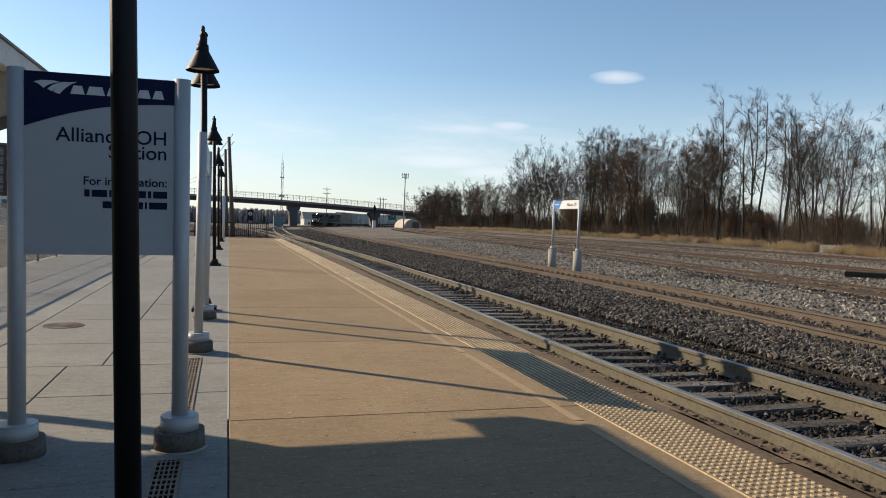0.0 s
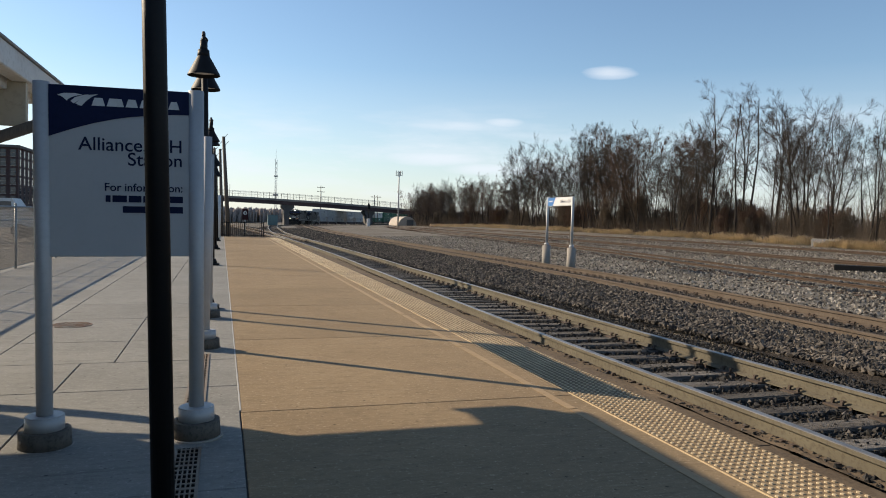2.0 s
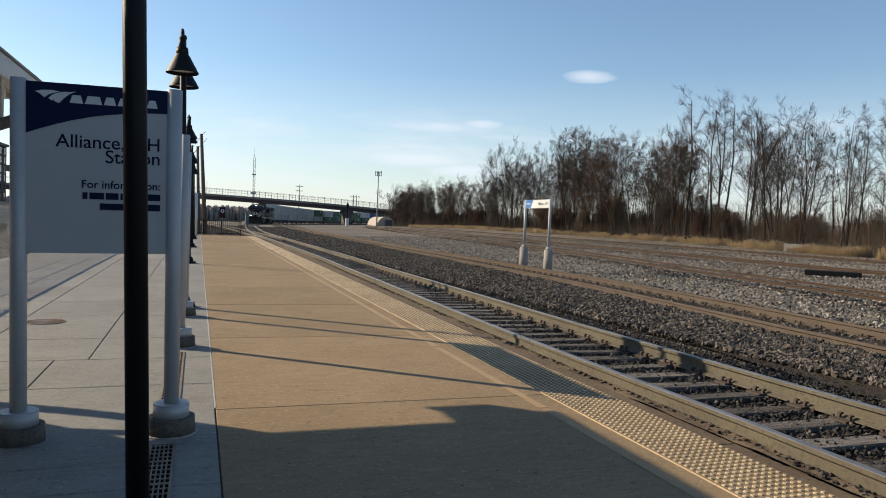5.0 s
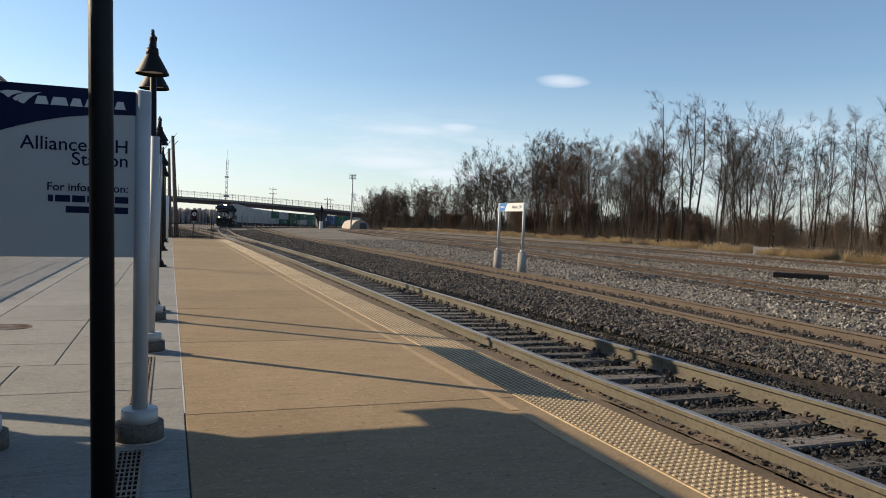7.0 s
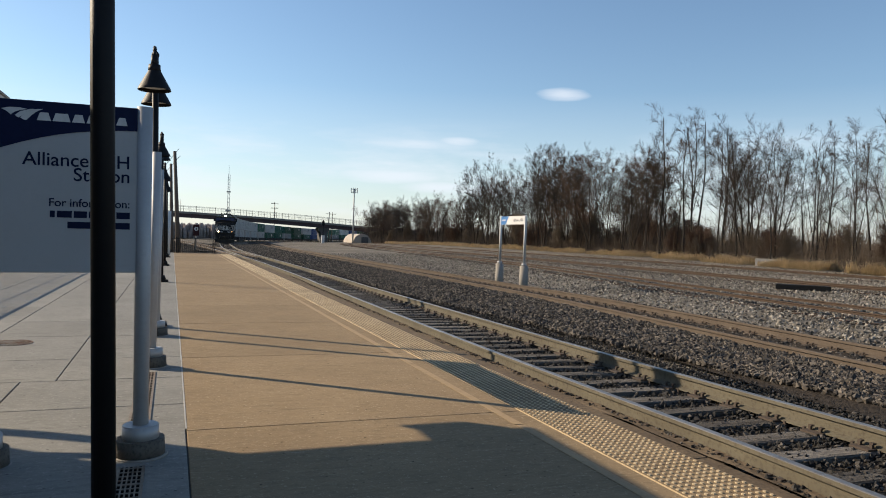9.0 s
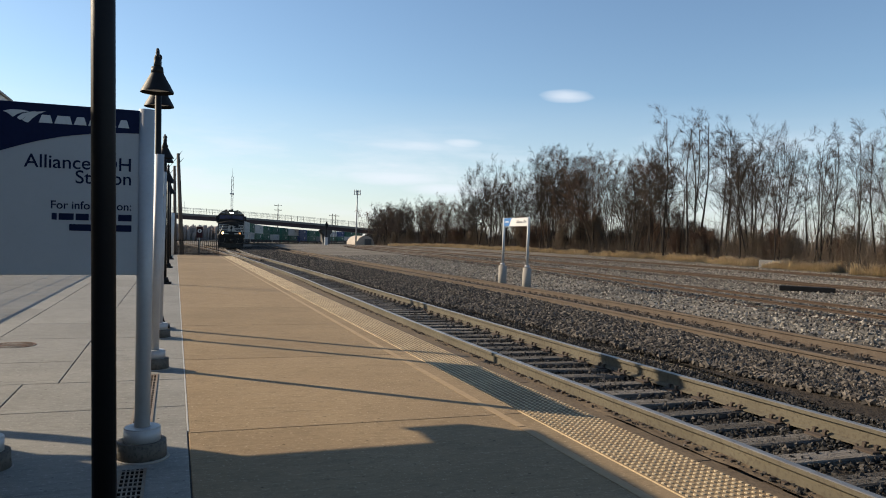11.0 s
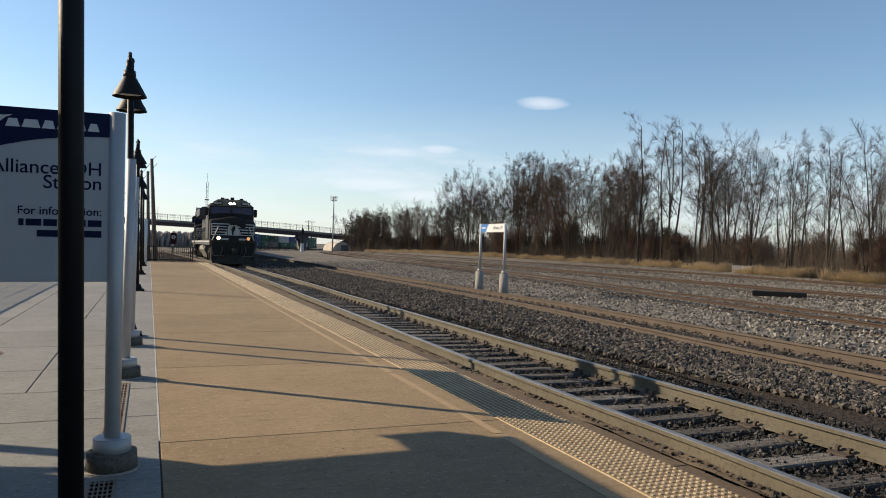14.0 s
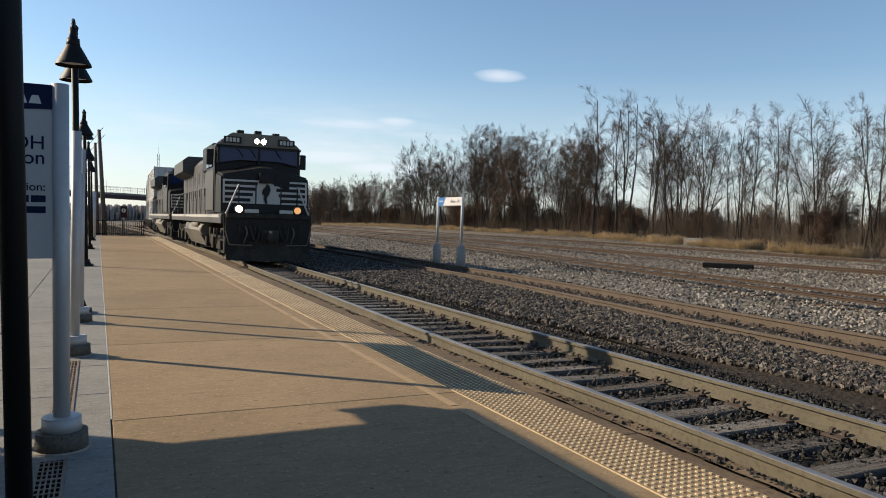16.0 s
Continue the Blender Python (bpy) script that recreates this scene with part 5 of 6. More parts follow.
def make_brush():
    """Thicket of thin stems under the trees, and dry grass at its edge."""
    rnd = np.random.RandomState(5)
    vs, fs = [], []
    for _ in range(26000):
        y = 12 + 280 * rnd.rand() ** 1.5
        x = grass_x(y) + 1.2 + 9 * rnd.rand()
        h = (0.5 + 3.4 * rnd.rand() ** 2.2) * (0.85 if y > 55 else 0.6)
        g = tree_ground(x, y) - 0.05
        dx, dy = rnd.normal(0, 0.28, 2) * h
        w = 0.012 + 0.012 * rnd.rand()
        a = rnd.rand() * 3.14
        cx, cy = math.cos(a) * w, math.sin(a) * w
        k = len(vs)
        vs.extend(((x - cx, y - cy, g), (x + cx, y + cy, g), (x - cy, y + cx, g), (x + dx, y + dy, g + h)))
        fs.extend(((k, k + 1, k + 3), (k + 1, k + 2, k + 3), (k + 2, k, k + 3)))
        if h > 1:
            for _ in range(3):
                u = 0.35 + 0.5 * rnd.rand()
                px, py, pz = x + dx * u, y + dy * u, g + h * u
                ex, ey, ez = px + rnd.normal(0, 0.4), py + rnd.normal(0, 0.4), pz + 0.3 + 0.6 * rnd.rand()
                k = len(vs)
                vs.extend(((px - 0.01, py, pz), (px + 0.01, py, pz), (px, py + 0.012, pz), (ex, ey, ez)))
                fs.extend(((k, k + 1, k + 3), (k + 1, k + 2, k + 3), (k + 2, k, k + 3)))
    for _ in range(14000):   # taller young growth further in
        y = 8 + 300 * rnd.rand() ** 1.25
        x = grass_x(y) + 4 + 34 * rnd.rand()
        h = 2.1 + 4.0 * rnd.rand() ** 1.6
        g = tree_ground(x, y) - 0.1
        dx, dy = rnd.normal(0, 0.16, 2) * h
        k = len(vs)
        vs.extend(((x - 0.03, y - 0.03, g), (x + 0.03, y - 0.03, g), (x, y + 0.035, g), (x + dx, y + dy, g + h)))
        fs.extend(((k, k + 1, k + 3), (k + 1, k + 2, k + 3), (k + 2, k, k + 3)))
        for _ in range(4):
            u = 0.3 + 0.65 * rnd.rand()
            px, py, pz = x + dx * u, y + dy * u, g + h * u
            ex, ey, ez = px + rnd.normal(0, 0.7), py + rnd.normal(0, 0.7), pz + 0.4 + 1.0 * rnd.rand()
            k = len(vs)
            vs.extend(((px - 0.016, py, pz - 0.01), (px + 0.016, py, pz), (px, py + 0.018, pz), (ex, ey, ez)))
            fs.extend(((k, k + 1, k + 3), (k + 1, k + 2, k + 3), (k + 2, k, k + 3)))
    tagged(mesh_np("thicket", vs, fs, M["brush"]), "tangled leafless brush under the trees", "brush", kind="stuff")
    vs, fs = [], []
    for _ in range(1900):
        y0 = 14 + 200 * rnd.rand() ** 1.3
        if noise.noise((y0 * 0.3, 0, 4)) < -0.08:
            continue
        x0 = grass_x(y0) - 0.6 + 2.0 * rnd.rand()
        big = 0.35 + 0.65 * rnd.rand() ** 2
        drift = rnd.normal(0.0, 0.3)
        for _ in range(26):
            x, y = x0 + rnd.normal(0, 0.22), y0 + rnd.normal(0, 0.22)
            g, h = tree_ground(x, y) - 0.03, big * (0.6 + 0.5 * rnd.rand())
            bx, by = rnd.normal(0, 0.3) * h, (rnd.normal(drift, 0.25)) * h
            w = 0.022 + 0.016 * rnd.rand()
            k = len(vs)
            vs.extend(((x - w, y, g), (x + w, y + w, g), (x + bx * 0.4 - w, y + by * 0.4, g + h * 0.65), (x + bx * 0.4 + w, y + by * 0.4 + w, g + h * 0.65), (x + bx, y + by, g + h * 0.9)))
            fs.extend(((k, k + 1, k + 3, k + 2), (k + 2, k + 3, k + 4)))
    tagged(mesh_np("dry_grass", vs, fs, M["straw"]), "tufts of tall straw-coloured dry grass", "grass", kind="stuff")


make_brush()


# ---- distance ----
def far_wood(name, x0, x1, y0, y1, h, n, seed, spread=4.0):
    """A strip of far woodland: many thin uneven crowns."""
    rnd = np.random.RandomState(seed)
    vs, fs = [], []
    for _ in range(n):
        u = rnd.rand()
        x, y = x0 + (x1 - x0) * u, y0 + (y1 - y0) * u + rnd.uniform(-12, 12)
        hh = h * (0.55 + 0.5 * rnd.rand())
        g = ground_z(min(y, 350)) - 2
        w = spread * (0.5 + 0.6 * rnd.rand())
        top = [(x + w * 0.5 * math.cos(a) * rnd.uniform(0.7, 1.1), y + w * 0.5 * math.sin(a), g + hh * rnd.uniform(0.68, 0.84)) for a in (0, 1.05, 2.1, 3.14, 4.2, 5.2)]
        k = len(vs)
        vs.append((x, y, g))
        vs.extend(top)
        vs.append((x + rnd.normal(0, w * 0.1), y, g + hh * rnd.uniform(0.84, 0.9)))
        for i in range(6):
            a, b = k + 1 + i, k + 1 + (i + 1) % 6
            fs.append((k, b, a))
            fs.append((a, b, k + 7))
    tagged(mesh_np(name, vs, fs, M["farwood"]), "far strip of leafless brown woodland", "woodland", kind="stuff")


far_wood("far_woodland", -110, 45, 400, 470, 12.5, 2600, 3, 2.2)
far_wood("far_woodland", 130, 900, 460, 380, 11, 2400, 4, 4.5)
far_wood("far_woodland", 150, 330, 300, -40, 9, 2600, 5, 3)


def make_house(x, y, z, sx, sy, h, turn, wall, label, windows=3):
    t = thing("house", label, "house", "far houses", at=pose(x, y, z, 0, 0, turn))
    bm = B()
    box(bm, -sx / 2, -sy / 2, -1, sx / 2, sy / 2, h)
    part("wall", bm, M[wall], t)
    bm = B()
    prism(bm, [(-sy / 2 - 0.4, h), (sy / 2 + 0.4, h), (0, h + sy * 0.32)], "x", -sx / 2 - 0.4, sx / 2 + 0.4)
    part("roof", bm, M["roof"], t, "grey pitched roof")
    for i in range(windows):
        px = -sx / 2 + (i + 0.5) * sx / windows
        for py in (-sy / 2 - 0.03, ):
            bm = B()
            box(bm, px - 0.5, py, h * 0.4, px + 0.5, py + 0.06, h * 0.4 + 1.3)
            part("window", bm, M["pane"], t)


make_house(118, 66, -2.4, 9, 7, 3.4, 60, "white", "white house with a grey roof behind the trees")
make_house(140, 98, -2.4, 10, 7, 3.4, 50, "white", "pale house with a grey roof behind the trees")
make_house(116, 46, -2.6, 8, 6, 3.2, 70, "white", "small white house behind the trees")
make_house(150, 130, -2.2, 10, 8, 3.6, 45, "tanwall", "tan house behind the trees")
make_house(52, 400, -4.5, 26, 12, 5.0, 4, "white", "long low white industrial building beyond the bridge", 5)
bm = B()
box(bm, 44.6, 42.6, ground_z(43, 44) - 0.2, 45.0, 45.6, ground_z(43, 44) + 0.55, 0.03)
tagged(part("concrete_block_wall", bm, M["darkconc"]), "low weathered concrete wall in dry grass", "wall")
for x_, y_, w_, turn_ in ((23.8, 21.6, 2.0, -46), (28.4, 13.4, 3.0, -60)):
    ob_ = thing("timber_pile", "dark low pile of old timbers lying on gravel", "timber", "timber piles", at=pose(x_, y_, ground_z(y_, x_) - 0.02, 0, 0, turn_))
    for k_ in range(3):
        bm = B()
        box(bm, -w_ / 2, -0.32 + 0.21 * k_, 0, w_ / 2 - 0.05 * k_, -0.13 + 0.21 * k_, 0.2, 0.012)
        part("timber", bm, M["blackmatt"], ob_)


def make_block(x, y, z, sx, sy, floors, bays, material, label, fh=3.4, cornice=True):
    """A brick building with its rows of windows facing the station."""
    t = thing("brick_building", label, "building", at=pose(x, y, z))
    h = floors * fh + 1.2
    bm = B()
    box(bm, -sx / 2, -sy / 2, 0, sx / 2, sy / 2, h)
    part("wall", bm, M[material], t)
    bm = B()
    box(bm, -sx / 2 - 0.5, -sy / 2 - 0.5, h, sx / 2 + 0.5, sy / 2 + 0.5, h + 0.7)
    part("cornice", bm, M["darkconc"], t, "grey cornice")
    proto = None
    for f in range(floors):
        for side in range(2):
            n = bays if side == 0 else max(2, bays // 2)
            for b in range(n):
                z0 = f * fh + 1.4
                if side == 0:
                    px = -sx / 2 + (b + 0.5) * sx / n
                    m_ = pose(px, -sy / 2, z0)
                else:
                    m_ = pose(sx / 2, -sy / 2 + (b + 0.5) * sy / n, z0, 0, 0, 90)
                if proto is None:
                    bm = B()
                    box(bm, -0.65, -0.06, 0, 0.65, 0.06, 1.9)
                    proto = part("window", bm, M["pane"], t)
                    proto.matrix_basis = m_
                    bm = B()
                    box(bm, -0.75, -0.12, -0.14, 0.75, 0.0, 0.0)
                    box(bm, -0.65, -0.075, 0.9, 0.65, -0.061, 1.0)
                    part("sill", bm, M["footing"], proto)
                    sill = proto.children[0]
                else:
                    ob = new("window", proto.data)
                    ob.parent, ob.matrix_basis = t, m_
                    s2 = new("sill", sill.data)
                    s2.parent = ob
    return t


make_block(-65.6, 236, -1, 22, 18, 7, 9, "brick", "tall dark brick building with rows of windows", 2.6)
make_block(-17.5, 100, -1, 7, 9, 1, 3, "redbrick", "small red brick building with a pale roof", 5.2)


def make_truck():
    t = thing("white_truck", "white utility truck parked beyond the fence", "truck", at=pose(-15.0, 51, -0.3))
    bm = B()
    box(bm, -4.2, -1.1, 0.9, 1.4, 1.1, 2.3, 0.08)
    part("body", bm, M["white"], t)
    bm = B()
    prism(bm, [(1.5, 0.7), (3.9, 0.7), (3.9, 1.55), (3.0, 1.75), (2.5, 2.5), (1.5, 2.5)], "y", -1.0, 1.0)
    part("cab", bm, M["white"], t)
    bm = B()
    box(bm, 1.7, -1.02, 1.75, 2.45, 1.02, 2.3)
    part("cab_window", bm, M["pane"], t)
    for k in range(5):
        bm = B()
        box(bm, -4.05 + 1.08 * k, -1.13, 1.05 + 0.12 * (k % 2), -3.2 + 1.08 * k, -1.09, 1.75)
        part("locker_door", bm, M["mast"] if k % 2 else M["blackmatt"], t, "open tool locker" if k % 2 == 0 else "grey locker door")
    bm = B()
    for x in (-4.0, -2.3, -0.6, 1.1):
        tube(bm, (x, -0.95, 2.28), (x, -0.95, 2.95), 0.04, n=6)
        tube(bm, (x, -0.95, 2.95), (x, 0.95, 2.95), 0.04, n=6)
    for y in (-0.95, 0.0, 0.95):
        tube(bm, (-4.2, y, 2.95), (1.3, y, 2.95), 0.04, n=6)
    part("ladder_rack", bm, M["blackmatt"], t, "black pipe rack")
    bm = B()
    tube(bm, (-3.6, 0.1, 2.55), (-1.2, 0.1, 2.55), 0.28, n=14)
    part("tank", bm, M["white"], t, "white tank on the bed")
    for x in (-3.0, 2.9):
        for y in (-1.0, 1.0):
            bm = B()
            tube(bm, (x, y - 0.13, 0.45), (x, y + 0.13, 0.45), 0.45, n=18)
            part("wheel", bm, M["blackmatt"], t)


make_truck()


# ---- the train ----
def make_loco(label):
    """Forward is -y; the origin lies under the front coupler at rail height."""
    t = thing("locomotive", label, "locomotive", "locomotives")
    bm = B()
    box(bm, -1.55, 0.75, 1.30, 1.55, 21.6, 1.62, 0.02)
    part("deck", bm, M["locoside"], t, "dusty walkway sill in sun-lightened black")
    bm = B()
    box(bm, -1.56, 1.2, 1.50, -1.552, 21.4, 1.60)
    box(bm, 1.552, 1.2, 1.50, 1.56, 21.4, 1.60)
    part("sill_stripe", bm, M["stripe"], t, "pale sill stripe")
    bm = B()
    box(bm, -1.41, 0.55, 0.62, 1.41, 0.78, 1.62, 0.02)
    part("pilot", bm, M["locoblack"], t, "black pilot plate")
    for s in (-1, 1):
        bm = B()
        prism(bm, [(0.6, 0.32), (1.6, 0.32), (1.6, 0.4), (0.95, 0.4), (0.95, 0.72), (1.6, 0.72), (1.6, 0.78), (0.95, 0.78), (0.95, 1.08), (1.6, 1.08), (1.6, 1.14), (0.6, 1.14)], "x", s * 1.43, s * 1.05)
        part("corner_step", bm, M["locoblack"], t, "black corner steps")
    bm = B()
    v = [bm.verts.new(p) for p in ((-1.36, 0.62, 0.1), (0, 0.12, 0.08), (1.36, 0.62, 0.1), (1.4, 0.72, 0.75), (0, 0.42, 0.72), (-1.4, 0.72, 0.75),
                                   (-1.36, 0.8, 0.1), (1.36, 0.8, 0.1), (1.4, 0.85, 0.75), (-1.4, 0.85, 0.75))]
    for f in ((0, 1, 4, 5), (1, 2, 3, 4), (2, 7, 8, 3), (6, 0, 5, 9), (5, 4, 3, 8, 9), (6, 7, 2, 1, 0), (7, 6, 9, 8)):
        bm.faces.new([v[i] for i in f])
    bmesh.ops.recalc_face_normals(bm, faces=bm.faces)
    part("snow_plow", bm, M["grime"], t, "worn grey snow plow")
    bm = B()
    box(bm, -0.12, -0.25, 0.78, 0.12, 0.6, 1.02, 0.03)
    tube(bm, (0, -0.35, 0.7), (0, -0.35, 1.1), 0.16, n=10)
    box(bm, -0.3, 0.3, 0.7, 0.3, 0.6, 1.12, 0.02)
    part("coupler", bm, M["grime"], t, "heavy coupler")
    for s in (-1, 1):
        bm = B()
        pts = [Vector((s * (0.3 + 0.35 * u), 0.45 - 0.3 * math.sin(u * math.pi), 1.25 - 0.5 * math.sin(u * math.pi))) for u in [i / 8 for i in range(9)]]
        for p, q in zip(pts, pts[1:]):
            tube(bm, p, q, 0.03, n=6)
        part("hose", bm, M["grime"], t, "hanging air hose")
    bm = B()
    box(bm, -1.4, 0.42, 1.5, 1.4, 0.62, 1.66, 0.02)
    for k in range(9):
        box(bm, -1.38 + k * 0.32, 0.40, 1.52, -1.26 + k * 0.32, 0.43, 1.62)
    part("anticlimber", bm, M["grime"], t, "ribbed anticlimber beam")
    for s in (-1, 1):
        for k, (x, z) in enumerate(((0.5, 1.3), (0.78, 1.22), (1.02, 1.3))):
            bm = B()
            pts = [Vector((s * x + 0.04 * math.sin(5 * u), 0.5 - 0.16 * math.sin(u * math.pi), z - 0.55 * u)) for u in [i / 6 for i in range(7)]]
            for p, q in zip(pts, pts[1:]):
                tube(bm, p, q, 0.02, n=6)
            part("hose", bm, M["tank"] if k == 1 else M["grime"], t, "hanging brake hose")
        bm = B()
        tube(bm, (s * 1.3, 0.5, 0.62), (s * 0.55, 0.42, 0.6), 0.018, n=6)
        tube(bm, (s * 1.3, 0.5, 0.62), (s * 1.42, 0.55, 1.1), 0.018, n=6)
        part("cut_lever", bm, M["tank"], t, "dusty uncoupling lever")
        bm = B()
        box(bm, s * 0.35, 0.5, 1.68, s * 0.8, 0.58, 1.80, 0.01)
        part("pale_plate", bm, M["stripe"], t)
    # nose
    bm = B()
    n0 = [(-1.49, 1.62), (1.49, 1.62), (1.49, 2.95), (0.25, 3.22), (-0.25, 3.22), (-1.49, 2.95)]
    n1 = [(-1.49, 1.62), (1.49, 1.62), (1.49, 3.1), (0.3, 3.42), (-0.3, 3.42), (-1.49, 3.1)]
    a = [bm.verts.new((x, 1.15 + (0.12 if z > 2 else 0), z)) for x, z in n0]
    b = [bm.verts.new((x, 2.75, z)) for x, z in n1]
    bm.faces.new(a)
    bm.faces.new(b[::-1])
    for i in range(6):
        bm.faces.new((a[i], b[i], b[(i + 1) % 6], a[(i + 1) % 6]))
    bmesh.ops.recalc_face_normals(bm, faces=bm.faces)
    bmesh.ops.bevel(bm, geom=list(bm.edges), offset=0.06, segments=2, affect="EDGES")
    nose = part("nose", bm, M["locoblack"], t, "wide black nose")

    def front_y(z):
        return 1.15 + 0.12 * (z - 1.62) / (2.95 - 1.62)

    def band(bm, x0, x1, z0, z1, off):
        vs = [bm.verts.new(p) for p in ((x0, front_y(z0) - off, z0), (x1, front_y(z0) - off, z0), (x1, front_y(z1) - off, z1), (x0, front_y(z1) - off, z1),
                                        (x0, front_y(z0) + 0.02, z0), (x1, front_y(z0) + 0.02, z0), (x1, front_y(z1) + 0.02, z1), (x0, front_y(z1) + 0.02, z1))]
        for f in ((0, 1, 2, 3), (5, 4, 7, 6), (0, 4, 5, 1), (3, 2, 6, 7), (0, 3, 7, 4), (1, 5, 6, 2)):
            bm.faces.new([vs[i] for i in f])
        bmesh.ops.recalc_face_normals(bm, faces=bm.faces)

    bm = B()
    z0, hgt = 2.0, 0.80
    band(bm, -1.43, 1.43, z0, z0 + hgt, 0.010)
    part("nose_stripes", bm, M["stripe"], nose, "pale striped field across the nose")
    for s in (-1, 1):
        for k, inner in enumerate((0.52, 0.44, 0.36, 0.28)):
            bm = B()
            xa, xb = s * inner, s * 1.37
            zz = z0 + 0.06 + 0.188 * k
            band(bm, min(xa, xb), max(xa, xb), zz, zz + 0.112, 0.016)
            part("black_bar", bm, M["locoblack"], nose, "black stripe")
    bm = B()   # plain dark mark between the stripes
    pts = [(x, z + 0.08) for x, z in [(-0.02, 1.93), (0.05, 1.95), (0.02, 2.12), (0.1, 2.25), (0.15, 2.42), (0.1, 2.55), (0.03, 2.6), (-0.02, 2.5), (-0.1, 2.42), (-0.14, 2.28), (-0.06, 2.2), (-0.08, 2.08)]]
    prism(bm, pts, "y", front_y(2.2) - 0.06, front_y(2.2) + 0.03)
    part("nose_mark", bm, M["locoblack"], nose, "dark upright mark")
    bm = B()
    box(bm, -0.25, 1.0, 2.72, 0.25, 1.3, 3.05, 0.02)
    box(bm, 0.05, 1.08, 2.95, 0.2, 1.24, 3.0)
    part("nose_door", bm, M["locoblack"], nose)
    # cab
    bm = B()
    cab0 = [(-1.5, 1.62), (1.5, 1.62), (1.52, 3.3), (1.5, 4.05), (0.95, 4.52), (-0.95, 4.52), (-1.5, 4.05), (-1.52, 3.3)]
    prism(bm, cab0, "y", 2.7, 5.3)
    for v_ in bm.verts:
        if v_.co.y < 3 and v_.co.z > 3.4:
            v_.co.y += 0.18 if v_.co.z < 4.2 else 0.0
    bmesh.ops.bevel(bm, geom=list(bm.edges), offset=0.05, segments=2, affect="EDGES")
    cab = part("cab", bm, M["locoblack"], t, "black driver's cab")
    bm = B()
    prism(bm, [(-1.44, 3.42), (-0.72, 3.56), (0.72, 3.56), (1.44, 3.42), (1.44, 3.98), (-1.44, 3.98)], "y", 2.62, 2.95)
    part("windshield", bm, M["cabglass"], cab, "dark blue windshield")
    bm = B()
    for x in (-1.46, -0.05, 1.38):
        box(bm, x, 2.58, 3.42, x + 0.08, 2.7, 4.0)
    box(bm, -1.5, 2.58, 3.97, 1.5, 2.75, 4.05)
    for x in (-0.8, -0.35, 0.55):
        tube(bm, (x, 2.57, 4.0), (x + 0.22, 2.57, 3.68), 0.014, n=5)
    part("windshield_frame", bm, M["locoblack"], cab, "black window bars and wipers")
    bm = B()
    prism(bm, [(-1.46, 4.06), (1.46, 4.06), (0.95, 4.50), (-0.95, 4.50)], "y", 2.56, 2.72)
    part("visor", bm, M["tank"], cab, "grey number-board panel")
    for s in (-1, 1):
        bm = B()
        box(bm, s * 0.95 - 0.3, 2.52, 4.13, s * 0.95 + 0.3, 2.57, 4.36, 0.01)
        nb = part("number_board", bm, M["locoblack"], cab, "dark number board")
        bm = B()
        for k in range(4):
            box(bm, s * 0.95 - 0.24 + k * 0.125, 2.512, 4.17, s * 0.95 - 0.15 + k * 0.125, 2.519, 4.32)
        part("bars", bm, M["stripe"], nb)
        bm = B()
        tube(bm, (s * 0.115, 2.48, 4.24), (s * 0.115, 2.56, 4.24), 0.105, n=18)
        hl = part("headlight", bm, M["locoside"], cab)
        bm = B()
        tube(bm, (s * 0.115, 2.468, 4.24), (s * 0.115, 2.479, 4.24), 0.092, n=18)
        part("lens", bm, M["headlight"], hl, "bright headlight")
        bm = B()
        tube(bm, (s * 0.98, 0.62, 1.80), (s * 0.98, 0.80, 1.80), 0.13, n=18)
        dl = part("ditch_light", bm, M["locoblack"], t)
        bm = B()
        tube(bm, (s * 0.98, 0.60, 1.80), (s * 0.98, 0.619, 1.80), 0.115, n=18)
        part("lens", bm, M["ditch"] if s < 0 else M["dimlight"], dl, "lit ditch light" if s < 0 else "dim amber ditch light")
        for y0, y1 in ((3.25, 4.0), (4.2, 4.95)):
            bm = B()
            box(bm, s * 1.5, y0, 3.3, s * 1.56, y1, 3.95, 0.02)
            part("side_window", bm, M["cabglass"], cab)
        bm = B()
        box(bm, s * 1.56, 2.95, 3.35, s * 1.78, 3.02, 3.9, 0.02)
        part("mirror", bm, M["locoblack"], cab)
        bm = B()
        box(bm, s * 1.5, 2.9, 1.75, s * 1.545, 5.2, 3.2, 0.01)
        part("cab_side_panel", bm, M["locoside"], cab, "dusty cab side in sun-lightened grey")
    bm = B()
    for x, y, h in ((-0.6, 3.2, 0.14), (0.1, 3.6, 0.2), (0.7, 3.3, 0.12), (-0.2, 4.6, 0.16), (0.5, 4.9, 0.1)):
        box(bm, x - 0.12, y - 0.15, 4.5, x + 0.12, y + 0.15, 4.52 + h, 0.02)
    part("roof_gear", bm, M["locoblack"], cab, "antennas and horn")
    # long hood
    bm = B()
    prism(bm, [(-0.98, 1.62), (0.98, 1.62), (0.98, 3.95), (0.72, 4.25), (-0.72, 4.25), (-0.98, 3.95)], "y", 5.3, 20.9)
    hood = part("long_hood", bm, M["locoside"], t, "dusty black engine hood in sun-lightened grey")
    for s in (-1, 1):
        y = 5.5
        while y < 20.4:
            bm = B()
            box(bm, s * 0.975, y, 1.8, s * 1.0, y + 0.92, 3.7, 0.01)
            d = part("hood_door", bm, M["locoside"], hood)
            bm = B()
            if int(y * 3) % 2:
                for k in range(6):
                    box(bm, s * 1.0, y + 0.1, 3.05 + 0.09 * k, s * 1.012, y + 0.82, 3.09 + 0.09 * k)
            else:
                box(bm, s * 1.0, y + 0.8, 2.4, s * 1.03, y + 0.85, 2.75)
            part("louvre", bm, M["locoblack"], d)
            y += 1.0
    bm = B()
